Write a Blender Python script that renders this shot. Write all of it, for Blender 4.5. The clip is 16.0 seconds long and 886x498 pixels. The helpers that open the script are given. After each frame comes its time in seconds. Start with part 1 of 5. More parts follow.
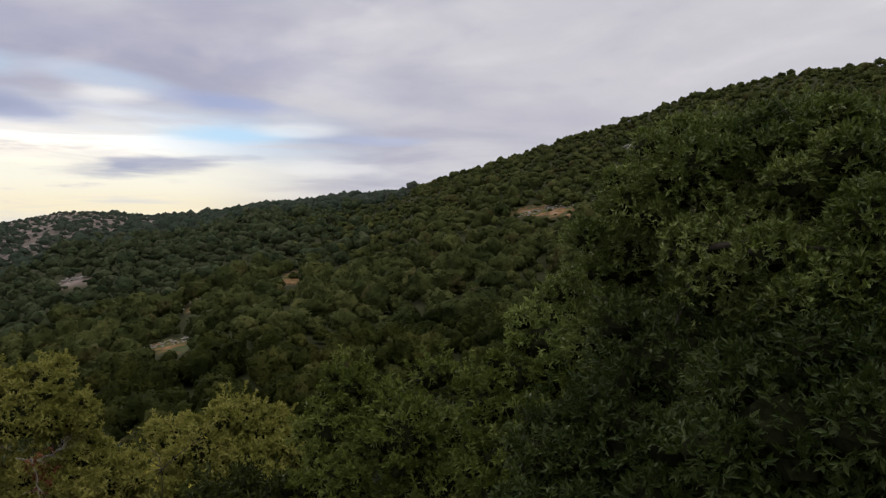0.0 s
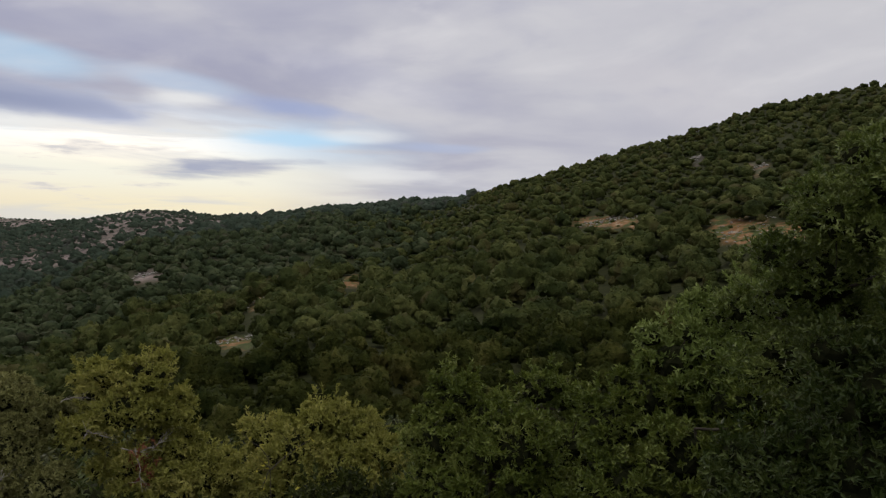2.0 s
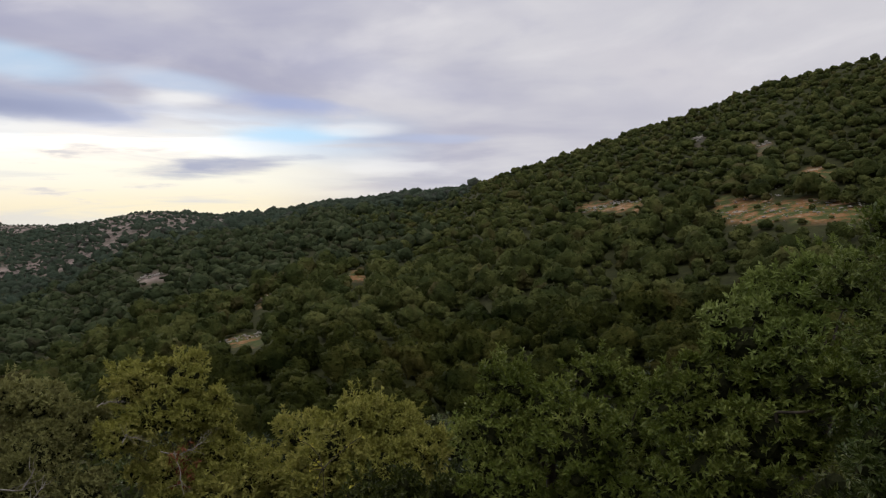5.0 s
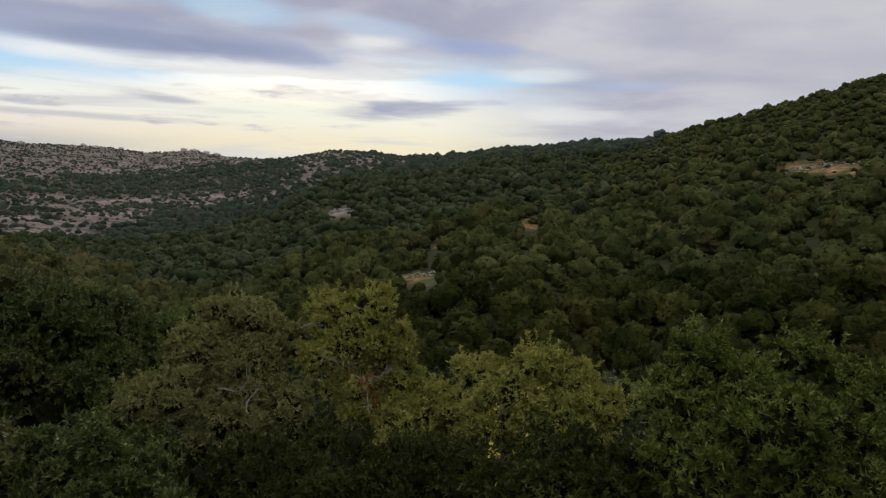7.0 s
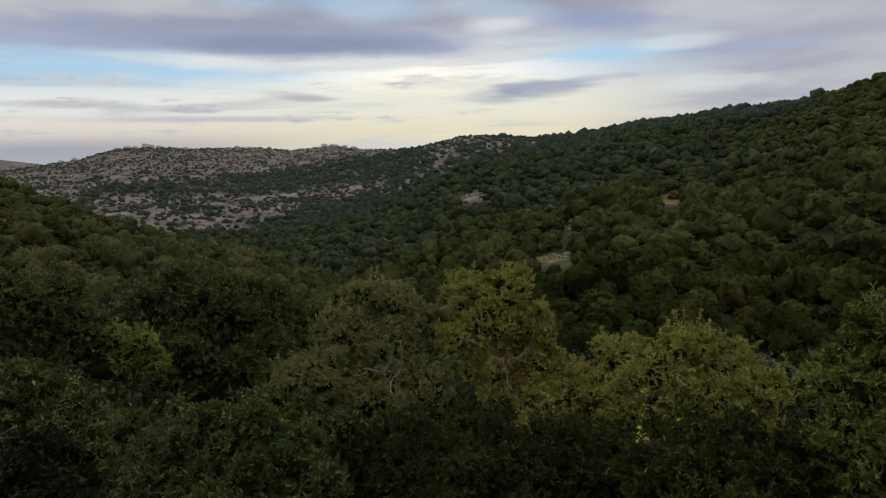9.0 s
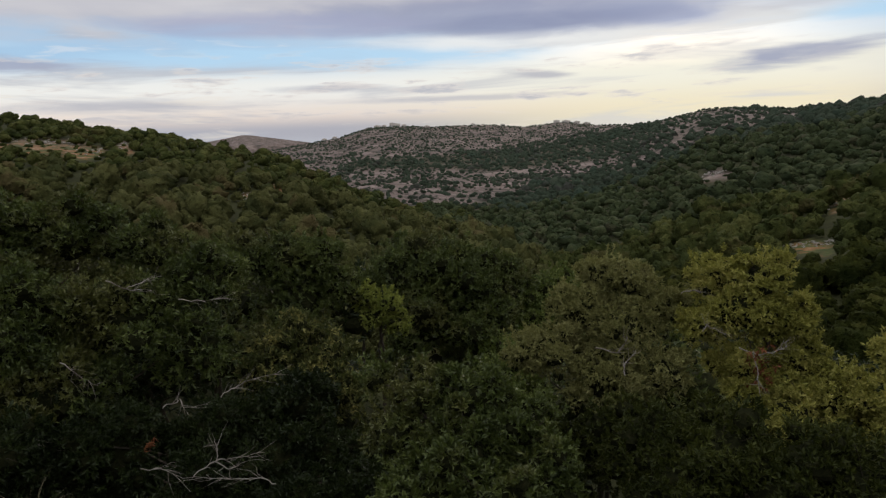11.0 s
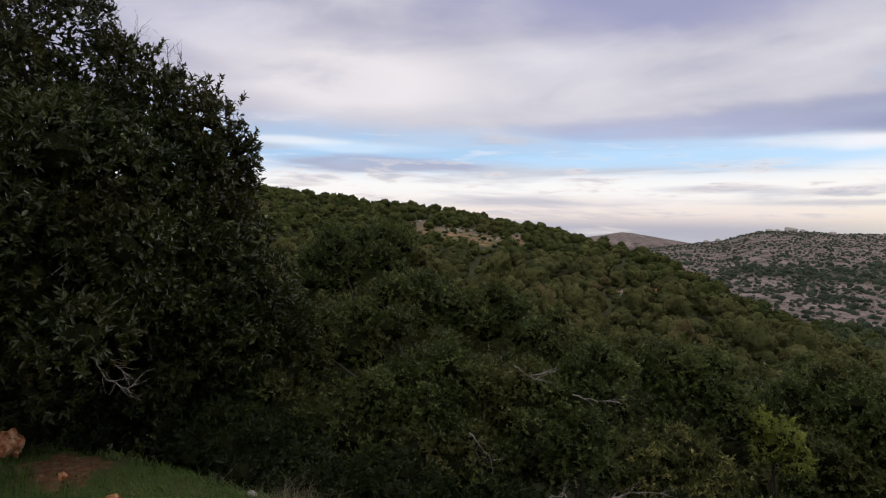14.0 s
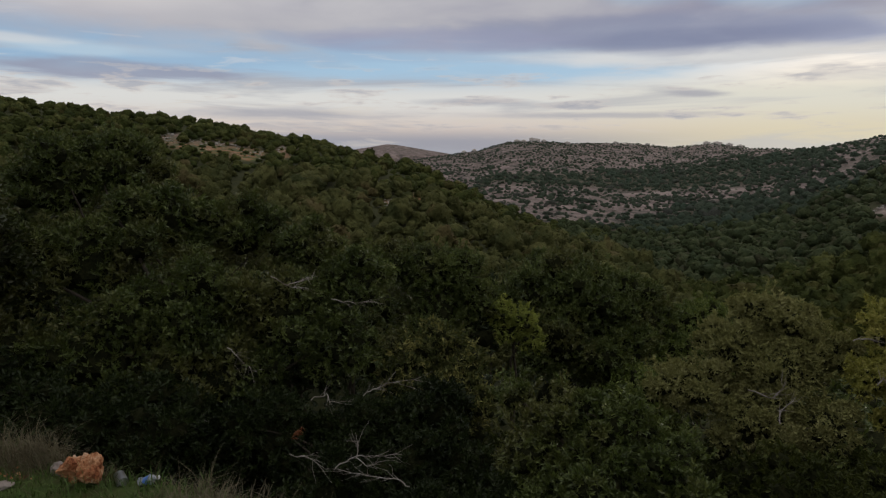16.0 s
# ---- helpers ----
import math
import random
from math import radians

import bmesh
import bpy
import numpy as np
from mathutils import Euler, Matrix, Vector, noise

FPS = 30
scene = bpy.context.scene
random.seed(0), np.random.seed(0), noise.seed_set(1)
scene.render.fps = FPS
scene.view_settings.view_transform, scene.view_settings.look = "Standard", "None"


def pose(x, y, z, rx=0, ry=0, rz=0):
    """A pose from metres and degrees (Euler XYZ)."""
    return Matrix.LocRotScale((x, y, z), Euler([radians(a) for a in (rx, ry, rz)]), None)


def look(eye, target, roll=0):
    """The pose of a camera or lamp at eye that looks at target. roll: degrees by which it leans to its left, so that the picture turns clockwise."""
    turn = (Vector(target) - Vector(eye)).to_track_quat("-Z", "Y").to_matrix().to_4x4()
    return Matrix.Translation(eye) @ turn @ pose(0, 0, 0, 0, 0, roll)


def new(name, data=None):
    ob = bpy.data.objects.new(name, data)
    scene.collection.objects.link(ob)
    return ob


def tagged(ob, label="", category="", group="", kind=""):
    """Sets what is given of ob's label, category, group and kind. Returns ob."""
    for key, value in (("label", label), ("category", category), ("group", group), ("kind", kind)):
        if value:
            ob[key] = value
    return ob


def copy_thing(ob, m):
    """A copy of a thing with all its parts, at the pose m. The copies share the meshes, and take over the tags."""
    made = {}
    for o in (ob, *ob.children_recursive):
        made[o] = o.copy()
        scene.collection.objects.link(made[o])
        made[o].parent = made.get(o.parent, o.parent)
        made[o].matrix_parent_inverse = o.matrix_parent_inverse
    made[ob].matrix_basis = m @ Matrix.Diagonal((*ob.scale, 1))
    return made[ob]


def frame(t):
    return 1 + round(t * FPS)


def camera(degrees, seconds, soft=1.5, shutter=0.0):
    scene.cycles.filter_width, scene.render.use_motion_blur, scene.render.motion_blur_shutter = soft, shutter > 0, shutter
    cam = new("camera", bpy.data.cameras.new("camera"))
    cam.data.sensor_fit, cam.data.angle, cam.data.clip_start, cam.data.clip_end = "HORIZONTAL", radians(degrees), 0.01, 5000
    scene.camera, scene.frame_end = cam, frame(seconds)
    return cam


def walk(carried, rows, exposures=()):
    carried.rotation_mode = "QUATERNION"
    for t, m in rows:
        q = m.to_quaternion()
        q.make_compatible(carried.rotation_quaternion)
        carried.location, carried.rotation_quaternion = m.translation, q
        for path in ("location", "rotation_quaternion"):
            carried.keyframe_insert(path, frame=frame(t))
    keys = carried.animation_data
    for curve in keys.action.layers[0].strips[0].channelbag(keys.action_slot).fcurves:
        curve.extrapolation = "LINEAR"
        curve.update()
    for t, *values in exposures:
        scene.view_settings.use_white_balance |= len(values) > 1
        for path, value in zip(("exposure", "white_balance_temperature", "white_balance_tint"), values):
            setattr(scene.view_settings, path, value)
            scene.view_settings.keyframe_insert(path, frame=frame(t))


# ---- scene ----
cam = camera(68.9, 16.0, soft=1.25)
EYE = 1.6  # eye height over the grass terrace
# seconds, place, yaw to the left, pitch up, roll
ROWS = [
    (0.0, 0.000, 0.000, 0.000, 0.00, -2.32, 0.03),
    (0.5, -0.106, 0.013, -0.009, 1.52, -2.79, -2.67),
    (1.0, -0.190, 0.041, -0.004, 5.04, -1.55, 0.54),
    (1.5, -0.283, 0.076, -0.008, 3.45, -2.02, 1.12),
    (2.0, -0.377, 0.097, -0.008, 5.09, -1.74, -1.63),
    (2.5, -0.436, 0.150, -0.029, 3.53, -0.09, -1.29),
    (3.0, -0.495, 0.161, -0.014, -5.38, 0.81, -3.64),
    (3.5, -0.587, 0.156, -0.006, -13.93, 2.62, -2.29),
    (4.0, -0.654, 0.158, -0.015, -10.29, -0.06, -2.74),
    (4.5, -0.665, 0.188, -0.026, 0.35, -1.42, -1.69),
    (5.0, -0.668, 0.195, -0.030, 5.25, -2.58, 0.49),
    (7.5, -0.824, 0.213, -0.008, 24.07, -8.13, -1.96),
    (8.0, -0.833, 0.240, -0.023, 26.68, -8.29, 0.09),
    (10.5, -0.896, 0.268, -0.063, 45.49, -10.32, 1.15),
    (11.0, -0.934, 0.240, -0.072, 52.19, -10.49, 2.11),
    (11.5, -0.933, 0.182, -0.074, 58.83, -12.47, 1.62),
    (12.0, -0.959, 0.148, -0.066, 64.16, -13.34, 1.75),
    (12.5, -0.982, 0.107, -0.059, 69.56, -12.52, 1.42),
    (13.0, -1.005, 0.062, -0.039, 77.48, -10.05, 1.01),
    (13.5, -1.020, 0.025, -0.009, 83.50, -5.73, 0.55),
    (14.0, -0.994, 0.001, 0.017, 84.67, -1.60, -0.91),
    (14.5, -0.983, -0.002, 0.025, 83.34, 0.72, -1.41),
    (15.0, -0.957, 0.036, 0.031, 76.24, 1.72, -2.04),
    (15.5, -0.979, 0.103, -0.001, 68.73, -2.99, -0.42),
    (16.0, -0.975, 0.127, -0.040, 64.33, -9.06, -0.16),
]
walk(cam, [(t, pose(x, y, EYE + z, 90 + pitch, roll, yaw)) for t, x, y, z, yaw, pitch, roll in ROWS],
     exposures=((0.0, 0.0, 6500, 10), (1.5, -0.08, 6500, 9), (2.3, -0.07, 6500, 9), (3.0, -0.03, 6520, 10), (3.5, 0.08, 6560, 11), (4.2, 0.12, 6600, 11), (5.0, 0.06, 6520, 10), (7.5, -0.16, 6400, 7), (8.0, -0.24, 6350, 6), (10.5, -0.17, 6440, 8),
                (11.0, -0.12, 6480, 9), (11.5, -0.03, 6500, 11), (12.5, 0.17, 6550, 14), (13.4, 0.20, 6480, 13), (14.2, -0.05, 6400, 13), (15.0, -0.26, 6350, 13), (15.5, -0.42, 6330, 13), (16.0, -0.44, 6500, 10)))

# ---- light: a dusk sky, mostly overcast, with a clear bright gap over the far hills ----
def link(nt, a, b):
    nt.links.new(a, b)


def value(v):
    return isinstance(v, (int, float))


def calc(nt, op, a, b=None, c=None, clamp=False):
    n = nt.nodes.new("ShaderNodeMath")
    n.operation, n.use_clamp = op, clamp
    for i, v in enumerate((a, b, c)):
        if v is None:
            continue
        if value(v):
            n.inputs[i].default_value = v
        else:
            link(nt, v, n.inputs[i])
    return n.outputs[0]


def blend(nt, fac, a, b):
    n = nt.nodes.new("ShaderNodeMix")
    n.data_type = "RGBA"
    for s, v in ((n.inputs[0], fac), (n.inputs[6], a), (n.inputs[7], b)):
        if value(v):
            s.default_value = v
        elif isinstance(v, tuple):
            s.default_value = (*v, 1)
        else:
            link(nt, v, s)
    return n.outputs[2]


def steps(nt, fac, lo, hi):
    n = nt.nodes.new("ShaderNodeMapRange")
    n.interpolation_type = "SMOOTHSTEP"
    link(nt, fac, n.inputs[0])
    n.inputs[1].default_value, n.inputs[2].default_value = lo, hi
    return n.outputs[0]


def fuzz(nt, vec, scale, detail=4.0, rough=0.55, distort=0.0):
    n = nt.nodes.new("ShaderNodeTexNoise")
    if vec is not None:
        link(nt, vec, n.inputs["Vector"])
    n.inputs["Scale"].default_value, n.inputs["Detail"].default_value = scale, detail
    n.inputs["Roughness"].default_value, n.inputs["Distortion"].default_value = rough, distort
    return n


SUN_AZ, SUN_EL = 33.0, 6.0  # degrees to the left of +y, degrees up
world = bpy.data.worlds.new("dusk_sky")
scene.world = world
world.use_nodes = True
nt = world.node_tree
nt.nodes.clear()
sky = nt.nodes.new("ShaderNodeTexSky")
sky.sky_type, sky.sun_disc = "NISHITA", False
sky.sun_elevation, sky.sun_rotation = radians(SUN_EL), radians(-SUN_AZ)
sky.altitude, sky.dust_density = 700, 1.5
way = nt.nodes.new("ShaderNodeTexCoord").outputs["Generated"]
split = nt.nodes.new("ShaderNodeSeparateXYZ")
link(nt, way, split.inputs[0])
sx, sy, sz = split.outputs
az = calc(nt, "MULTIPLY", calc(nt, "ARCTAN2", calc(nt, "MULTIPLY", sx, -1.0), sy), 180 / math.pi)
el = calc(nt, "MULTIPLY", calc(nt, "ARCSINE", sz), 180 / math.pi)
# a flat cloud sheet seen in perspective
flat = calc(nt, "ADD", calc(nt, "MAXIMUM", sz, 0.0), 0.10)
sheet = nt.nodes.new("ShaderNodeCombineXYZ")
link(nt, calc(nt, "DIVIDE", sx, flat), sheet.inputs[0])
link(nt, calc(nt, "DIVIDE", sy, flat), sheet.inputs[1])
sheet = sheet.outputs[0]
n_big, n_mid = fuzz(nt, sheet, 0.55, 5, 0.5, 0.4), fuzz(nt, sheet, 1.7, 6, 0.5, 0.3)
wob = calc(nt, "SUBTRACT", n_mid.outputs[0], 0.5)
wob2 = calc(nt, "SUBTRACT", n_big.outputs[0], 0.5)


# long streaks low over the horizon
band = nt.nodes.new("ShaderNodeCombineXYZ")
link(nt, calc(nt, "MULTIPLY", az, 0.045), band.inputs[0])
link(nt, calc(nt, "MULTIPLY", el, 0.42), band.inputs[1])
s_long, s_fine = fuzz(nt, band.outputs[0], 1.0, 5, 0.55, 0.6), fuzz(nt, band.outputs[0], 2.6, 5, 0.6, 0.5)
edge = calc(nt, "ADD", calc(nt, "MULTIPLY", wob, 0.9), calc(nt, "MULTIPLY", calc(nt, "SUBTRACT", s_fine.outputs[0], 0.5), 1.5))


cloud_edge = calc(nt, "ADD", calc(nt, "MULTIPLY", wob, 1.5), calc(nt, "MULTIPLY", calc(nt, "SUBTRACT", s_long.outputs[0], 0.5), 0.8))
soft_edge = calc(nt, "ADD", calc(nt, "MULTIPLY", wob2, 1.6), calc(nt, "MULTIPLY", wob, 0.7))


def cloud_bank(a, e, wa, we, tilt=0.0, crisp=False):
    """How deep a direction lies in one drifting bank of cloud, with ragged edges."""
    off = calc(nt, "SUBTRACT", az, a)
    da = calc(nt, "DIVIDE", off, wa)
    de = calc(nt, "DIVIDE", calc(nt, "SUBTRACT", calc(nt, "SUBTRACT", el, e), calc(nt, "MULTIPLY", off, tilt)), we)
    d = calc(nt, "SQRT", calc(nt, "ADD", calc(nt, "MULTIPLY", da, da), calc(nt, "MULTIPLY", de, de)))
    return steps(nt, calc(nt, "ADD", d, soft_edge if e > 10.5 else (cloud_edge if e > 6.8 else edge)), 1.25 if crisp else 1.35, 0.48 if crisp else 0.25)


low = steps(nt, calc(nt, "ADD", el, calc(nt, "ADD", calc(nt, "MULTIPLY", wob2, 4.0), calc(nt, "MULTIPLY", wob, 4.0))), 10.5, 7.0)
side = calc(nt, "MULTIPLY", steps(nt, az, 3.0, 24.0), steps(nt, az, 170.0, 120.0))
gap = calc(nt, "MULTIPLY", low, side)
# clear air: blue above, paling to cream and to a dusty pink at the very horizon
air = nt.nodes.new("ShaderNodeMix")
air.data_type, air.blend_type = "RGBA", "MULTIPLY"
air.inputs[0].default_value = 1.0
link(nt, blend(nt, 0.8, sky.outputs[0], (4.0, 6.0, 8.6)), air.inputs[6])
air.inputs[7].default_value = (0.115, 0.115, 0.115, 1)
glow = steps(nt, calc(nt, "ABSOLUTE", calc(nt, "SUBTRACT", az, SUN_AZ - 6)), 36.0, 6.0)
pale = blend(nt, glow, (0.96, 0.94, 0.91), (1.0, 0.95, 0.82))
dust = blend(nt, glow, blend(nt, steps(nt, el, 0.3, 1.9), (0.47, 0.46, 0.52), (0.88, 0.74, 0.66)), (0.98, 0.86, 0.63))
clear = blend(nt, steps(nt, el, 6.5, 4.0), air.outputs[2], pale)
clear = blend(nt, steps(nt, el, 4.0, 1.0), clear, dust)
thin = blend(nt, calc(nt, "MULTIPLY", steps(nt, s_long.outputs[0], 0.50, 0.64), 0.65), clear, blend(nt, glow, (0.52, 0.52, 0.58), (0.74, 0.72, 0.72)))
thin = blend(nt, calc(nt, "MULTIPLY", steps(nt, s_fine.outputs[0], 0.56, 0.70), 0.5), thin, blend(nt, steps(nt, el, 3.0, 7.0), (0.90, 0.80, 0.70), (0.82, 0.84, 0.90)))
# the closed cloud sheet
cloud = blend(nt, steps(nt, calc(nt, "ADD", n_big.outputs[0], calc(nt, "MULTIPLY", wob, 0.25)), 0.34, 0.66), (0.40, 0.395, 0.515), (0.655, 0.635, 0.68))
cloud = blend(nt, calc(nt, "MULTIPLY", steps(nt, az, 18.0, -36.0), 0.8), cloud, (0.665, 0.64, 0.665))
cloud = blend(nt, calc(nt, "MULTIPLY", steps(nt, el, 17.0, 27.0), 0.35), cloud, (0.36, 0.36, 0.50))
cloud = blend(nt, steps(nt, el, 30.0, 60.0), cloud, (1.0, 0.98, 1.0))
col = blend(nt, gap, cloud, thin)
SLATE, WHITE, BLUE, GREY = (0.41, 0.43, 0.56), (0.95, 0.93, 0.92), (0.52, 0.75, 0.97), (0.52, 0.51, 0.57)
for a, e, wa, we, tilt, colour, amount in (
        (92, 12.8, 13, 3.6, 0.0, (0.95, 0.89, 0.87), 0.75), (74, 14.6, 7, 2.0, 0.0, (0.74, 0.72, 0.78), 0.55), (106, 17.0, 8, 2.6, 0.0, (0.70, 0.68, 0.77), 0.5), (66, 19.4, 22, 4.2, 0.0, (0.29, 0.30, 0.51), 0.8), (106, 21.0, 10, 2.5, 0.0, (0.36, 0.36, 0.56), 0.6),
        (39, 11.9, 5.5, 1.2, 0.1, BLUE, 0.6), (48, 12.0, 4, 0.9, 0.0, BLUE, 0.45), (27.5, 11.2, 5, 0.9, 0.1, (0.60, 0.74, 0.93), 0.5), (33, 14.8, 10, 1.8, 0.05, (0.40, 0.40, 0.54), 0.5), (11, 12.5, 9, 2.0, 0.2, (0.46, 0.46, 0.60), 0.35), (-14, 12.0, 8, 2.4, 0.3, (0.70, 0.66, 0.69), 0.4),
        (34, 8.4, 6, 1.1, 0.10, (0.40, 0.45, 0.66), 0.75), (18.5, 9.9, 5.5, 0.8, 0.06, (0.36, 0.42, 0.66), 0.75), (27.3, 10.0, 3.2, 0.7, 0.0, WHITE, 0.7), (18.5, 7.4, 5.0, 0.8, 0.0, BLUE, 0.85),
        (62, 6.3, 19, 0.9, 0.0, BLUE, 0.8), (13, 7.9, 4, 0.6, 0.0, WHITE, 0.5), (9.5, 4.7, 5.5, 0.8, 0.0, WHITE, 0.5), (5.0, 7.15, 5.0, 0.45, 0.0, (0.46, 0.52, 0.72), 0.6), (93, 7.2, 7, 0.5, 0.0, (0.66, 0.82, 0.96), 0.7),
        (98, 7.6, 5, 0.4, 0.0, WHITE, 0.6), (61, 3.8, 5, 0.35, 0.0, GREY, 0.8), (43.5, 4.3, 2.6, 0.35, 0.06, GREY, 0.8), (77, 2.7, 9, 0.5, 0.0, GREY, 0.7), (52, 2.6, 12, 0.3, 0.0, GREY, 0.6)):
    col = blend(nt, calc(nt, "MULTIPLY", cloud_bank(a, e, wa, we, tilt), amount), col, colour)
# banks with a firm lower edge: the bright rim lies under the dark one
for a, e, wa, we, tilt, colour, amount in (
        (46, 7.2, 13, 0.75, 0.0, WHITE, 0.85), (46, 9.1, 16.5, 1.75, 0.03, (0.35, 0.375, 0.525), 0.9), (66, 8.8, 13, 1.0, 0.0, (0.42, 0.43, 0.60), 0.7), (44, 8.6, 9, 0.8, 0.0, (0.27, 0.30, 0.46), 0.6),
        (24.5, 4.6, 6.6, 0.80, -0.09, SLATE, 0.95), (91, 5.7, 10.5, 0.80, 0.0, SLATE, 0.9), (8, 3.6, 6, 0.25, 0.0, GREY, 0.5)):
    body = calc(nt, "MULTIPLY", cloud_bank(a, e, wa, we, tilt, True), calc(nt, "ADD", calc(nt, "MULTIPLY", n_mid.outputs[0], 0.9), 0.45), clamp=True)
    col = blend(nt, calc(nt, "MULTIPLY", body, amount), col, colour)
# soft mottling of the closed sheet
soft_in = nt.nodes.new("ShaderNodeCombineXYZ")
link(nt, calc(nt, "ADD", calc(nt, "MULTIPLY", az, 0.075), calc(nt, "MULTIPLY", el, 0.05)), soft_in.inputs[0])
link(nt, calc(nt, "MULTIPLY", el, 0.20), soft_in.inputs[1])
n_soft = fuzz(nt, soft_in.outputs[0], 1.0, 6, 0.52, 0.35)
high = steps(nt, el, 7.5, 12.0)
col = blend(nt, calc(nt, "MULTIPLY", calc(nt, "MULTIPLY", steps(nt, n_soft.outputs[0], 0.48, 0.74), high), 0.38), col, (0.86, 0.82, 0.83))
col = blend(nt, calc(nt, "MULTIPLY", calc(nt, "MULTIPLY", steps(nt, n_soft.outputs[0], 0.50, 0.28), high), 0.36), col, (0.36, 0.36, 0.50))
# small broken clouds in rows, bright where the low sun catches them
rows_in = nt.nodes.new("ShaderNodeCombineXYZ")
link(nt, calc(nt, "MULTIPLY", az, 0.16), rows_in.inputs[0])
link(nt, calc(nt, "MULTIPLY", el, 0.95), rows_in.inputs[1])
puffs = fuzz(nt, rows_in.outputs[0], 1.0, 7, 0.58, 0.15)
where = calc(nt, "MULTIPLY", steps(nt, el, 7.5, 5.0), calc(nt, "MULTIPLY", steps(nt, az, 14.0, 40.0), steps(nt, el, 0.8, 2.2)))
col = blend(nt, calc(nt, "MULTIPLY", calc(nt, "MULTIPLY", steps(nt, puffs.outputs[0], 0.53, 0.63), where), 0.7), col, blend(nt, steps(nt, puffs.outputs[0], 0.57, 0.70), (0.86, 0.78, 0.74), (0.50, 0.50, 0.57)))
bg = nt.nodes.new("ShaderNodeBackground")
tint = nt.nodes.new("ShaderNodeMix")
tint.data_type, tint.blend_type = "RGBA", "MULTIPLY"
tint.inputs[0].default_value = 1.0
link(nt, col, tint.inputs[6])
tint.inputs[7].default_value = (0.98, 1.0, 1.0, 1)
link(nt, tint.outputs[2], bg.inputs[0])
bg.inputs[1].default_value = 1.0
out = nt.nodes.new("ShaderNodeOutputWorld")
link(nt, bg.outputs[0], out.inputs[0])

sun_data = bpy.data.lights.new("sun", "SUN")
sun_data.energy, sun_data.angle, sun_data.color = 0.5, radians(20), (1.0, 0.86, 0.70)
sun = new("sun", sun_data)
sun.matrix_world = look((0, 0, 0), (math.sin(radians(SUN_AZ)), -math.cos(radians(SUN_AZ)), -math.tan(radians(14))))


# ---- materials ----
def material(name):
    m = bpy.data.materials.new(name)
    m.use_nodes = True
    t = m.node_tree
    b = t.nodes["Principled BSDF"]
    return m, t, b


def random_island(t):
    return t.nodes.new("ShaderNodeNewGeometry").outputs["Random Per Island"]


def ramp(t, fac, stops):
    n = t.nodes.new("ShaderNodeValToRGB")
    link(t, fac, n.inputs[0])
    r = n.color_ramp
    while len(r.elements) < len(stops):
        r.elements.new(0.5)
    for e, (p, c) in zip(r.elements, stops):
        e.position, e.color = p, (*c, 1)
    return n.outputs[0]


def place(t):
    return t.nodes.new("ShaderNodeTexCoord").outputs["Object"]


def leaf_material(name, dark, mid, light, patch=2.2, through_light=0.22, rough=0.5, gloss=0.18, fine=0.0, bronze=0.0):
    """Leaves whose green wanders from leaf to leaf and from bough to bough; a little light passes through them.
    fine: grain of leaf clusters, per metre, on crowns seen from afar."""
    m, t, b = material(name)
    n = fuzz(t, place(t), patch, 4, 0.6)
    isl = random_island(t)
    f = calc(t, "ADD", calc(t, "MULTIPLY", isl, 0.45 if fine else 0.30), calc(t, "MULTIPLY", n.outputs[0], 1.15 if fine else 1.30))
    if fine:
        g = fuzz(t, place(t), fine, 5, 0.7)
        crown = fuzz(t, place(t), patch * 4.5, 2, 0.5)
        # the bump's hollows get darker leaves too: shade between clusters put in the colour
        f = calc(t, "ADD", calc(t, "MULTIPLY", f, 0.50), calc(t, "MULTIPLY", calc(t, "SUBTRACT", g.outputs[0], 0.24), 0.80))
        f = calc(t, "ADD", f, calc(t, "MULTIPLY", calc(t, "SUBTRACT", crown.outputs[0], 0.29), 0.95))
        bp = t.nodes.new("ShaderNodeBump")
        bp.inputs["Strength"].default_value, bp.inputs["Distance"].default_value = 1.0, 0.9 / fine
        link(t, g.outputs[0], bp.inputs["Height"])
        link(t, bp.outputs[0], b.inputs["Normal"])
    f = calc(t, "SUBTRACT", f, 0.30, clamp=True)
    c = ramp(t, f, ((0.1, dark), (0.5, mid), (0.95, light)))
    if fine:
        rust = fuzz(t, place(t), patch * 2.3, 2, 0.5)
        c = blend(t, calc(t, "MULTIPLY", steps(t, rust.outputs[0], 0.58, 0.68), 0.55), c, (mid[0] * 1.45, mid[1] * 0.98, mid[2] * 1.4))
        c = blend(t, calc(t, "MULTIPLY", steps(t, rust.outputs[0], 0.44, 0.34), 0.6), c, (dark[0] * 1.6, dark[1] * 1.7, dark[2] * 1.8))
    if bronze:
        bough = fuzz(t, place(t), 1.1, 3, 0.55)
        c = blend(t, calc(t, "MULTIPLY", steps(t, bough.outputs[0], 0.50, 0.62), bronze), c, (mid[0] * 1.25, mid[1] * 0.76, mid[2] * 1.1))
    link(t, c, b.inputs["Base Color"])
    b.inputs["Roughness"].default_value = rough
    b.inputs["Specular IOR Level"].default_value = gloss
    tr = t.nodes.new("ShaderNodeBsdfTranslucent")
    link(t, c, tr.inputs[0])
    mix = t.nodes.new("ShaderNodeMixShader")
    mix.inputs[0].default_value = through_light
    link(t, b.outputs[0], mix.inputs[1])
    link(t, tr.outputs[0], mix.inputs[2])
    link(t, mix.outputs[0], t.nodes["Material Output"].inputs[0])
    return m


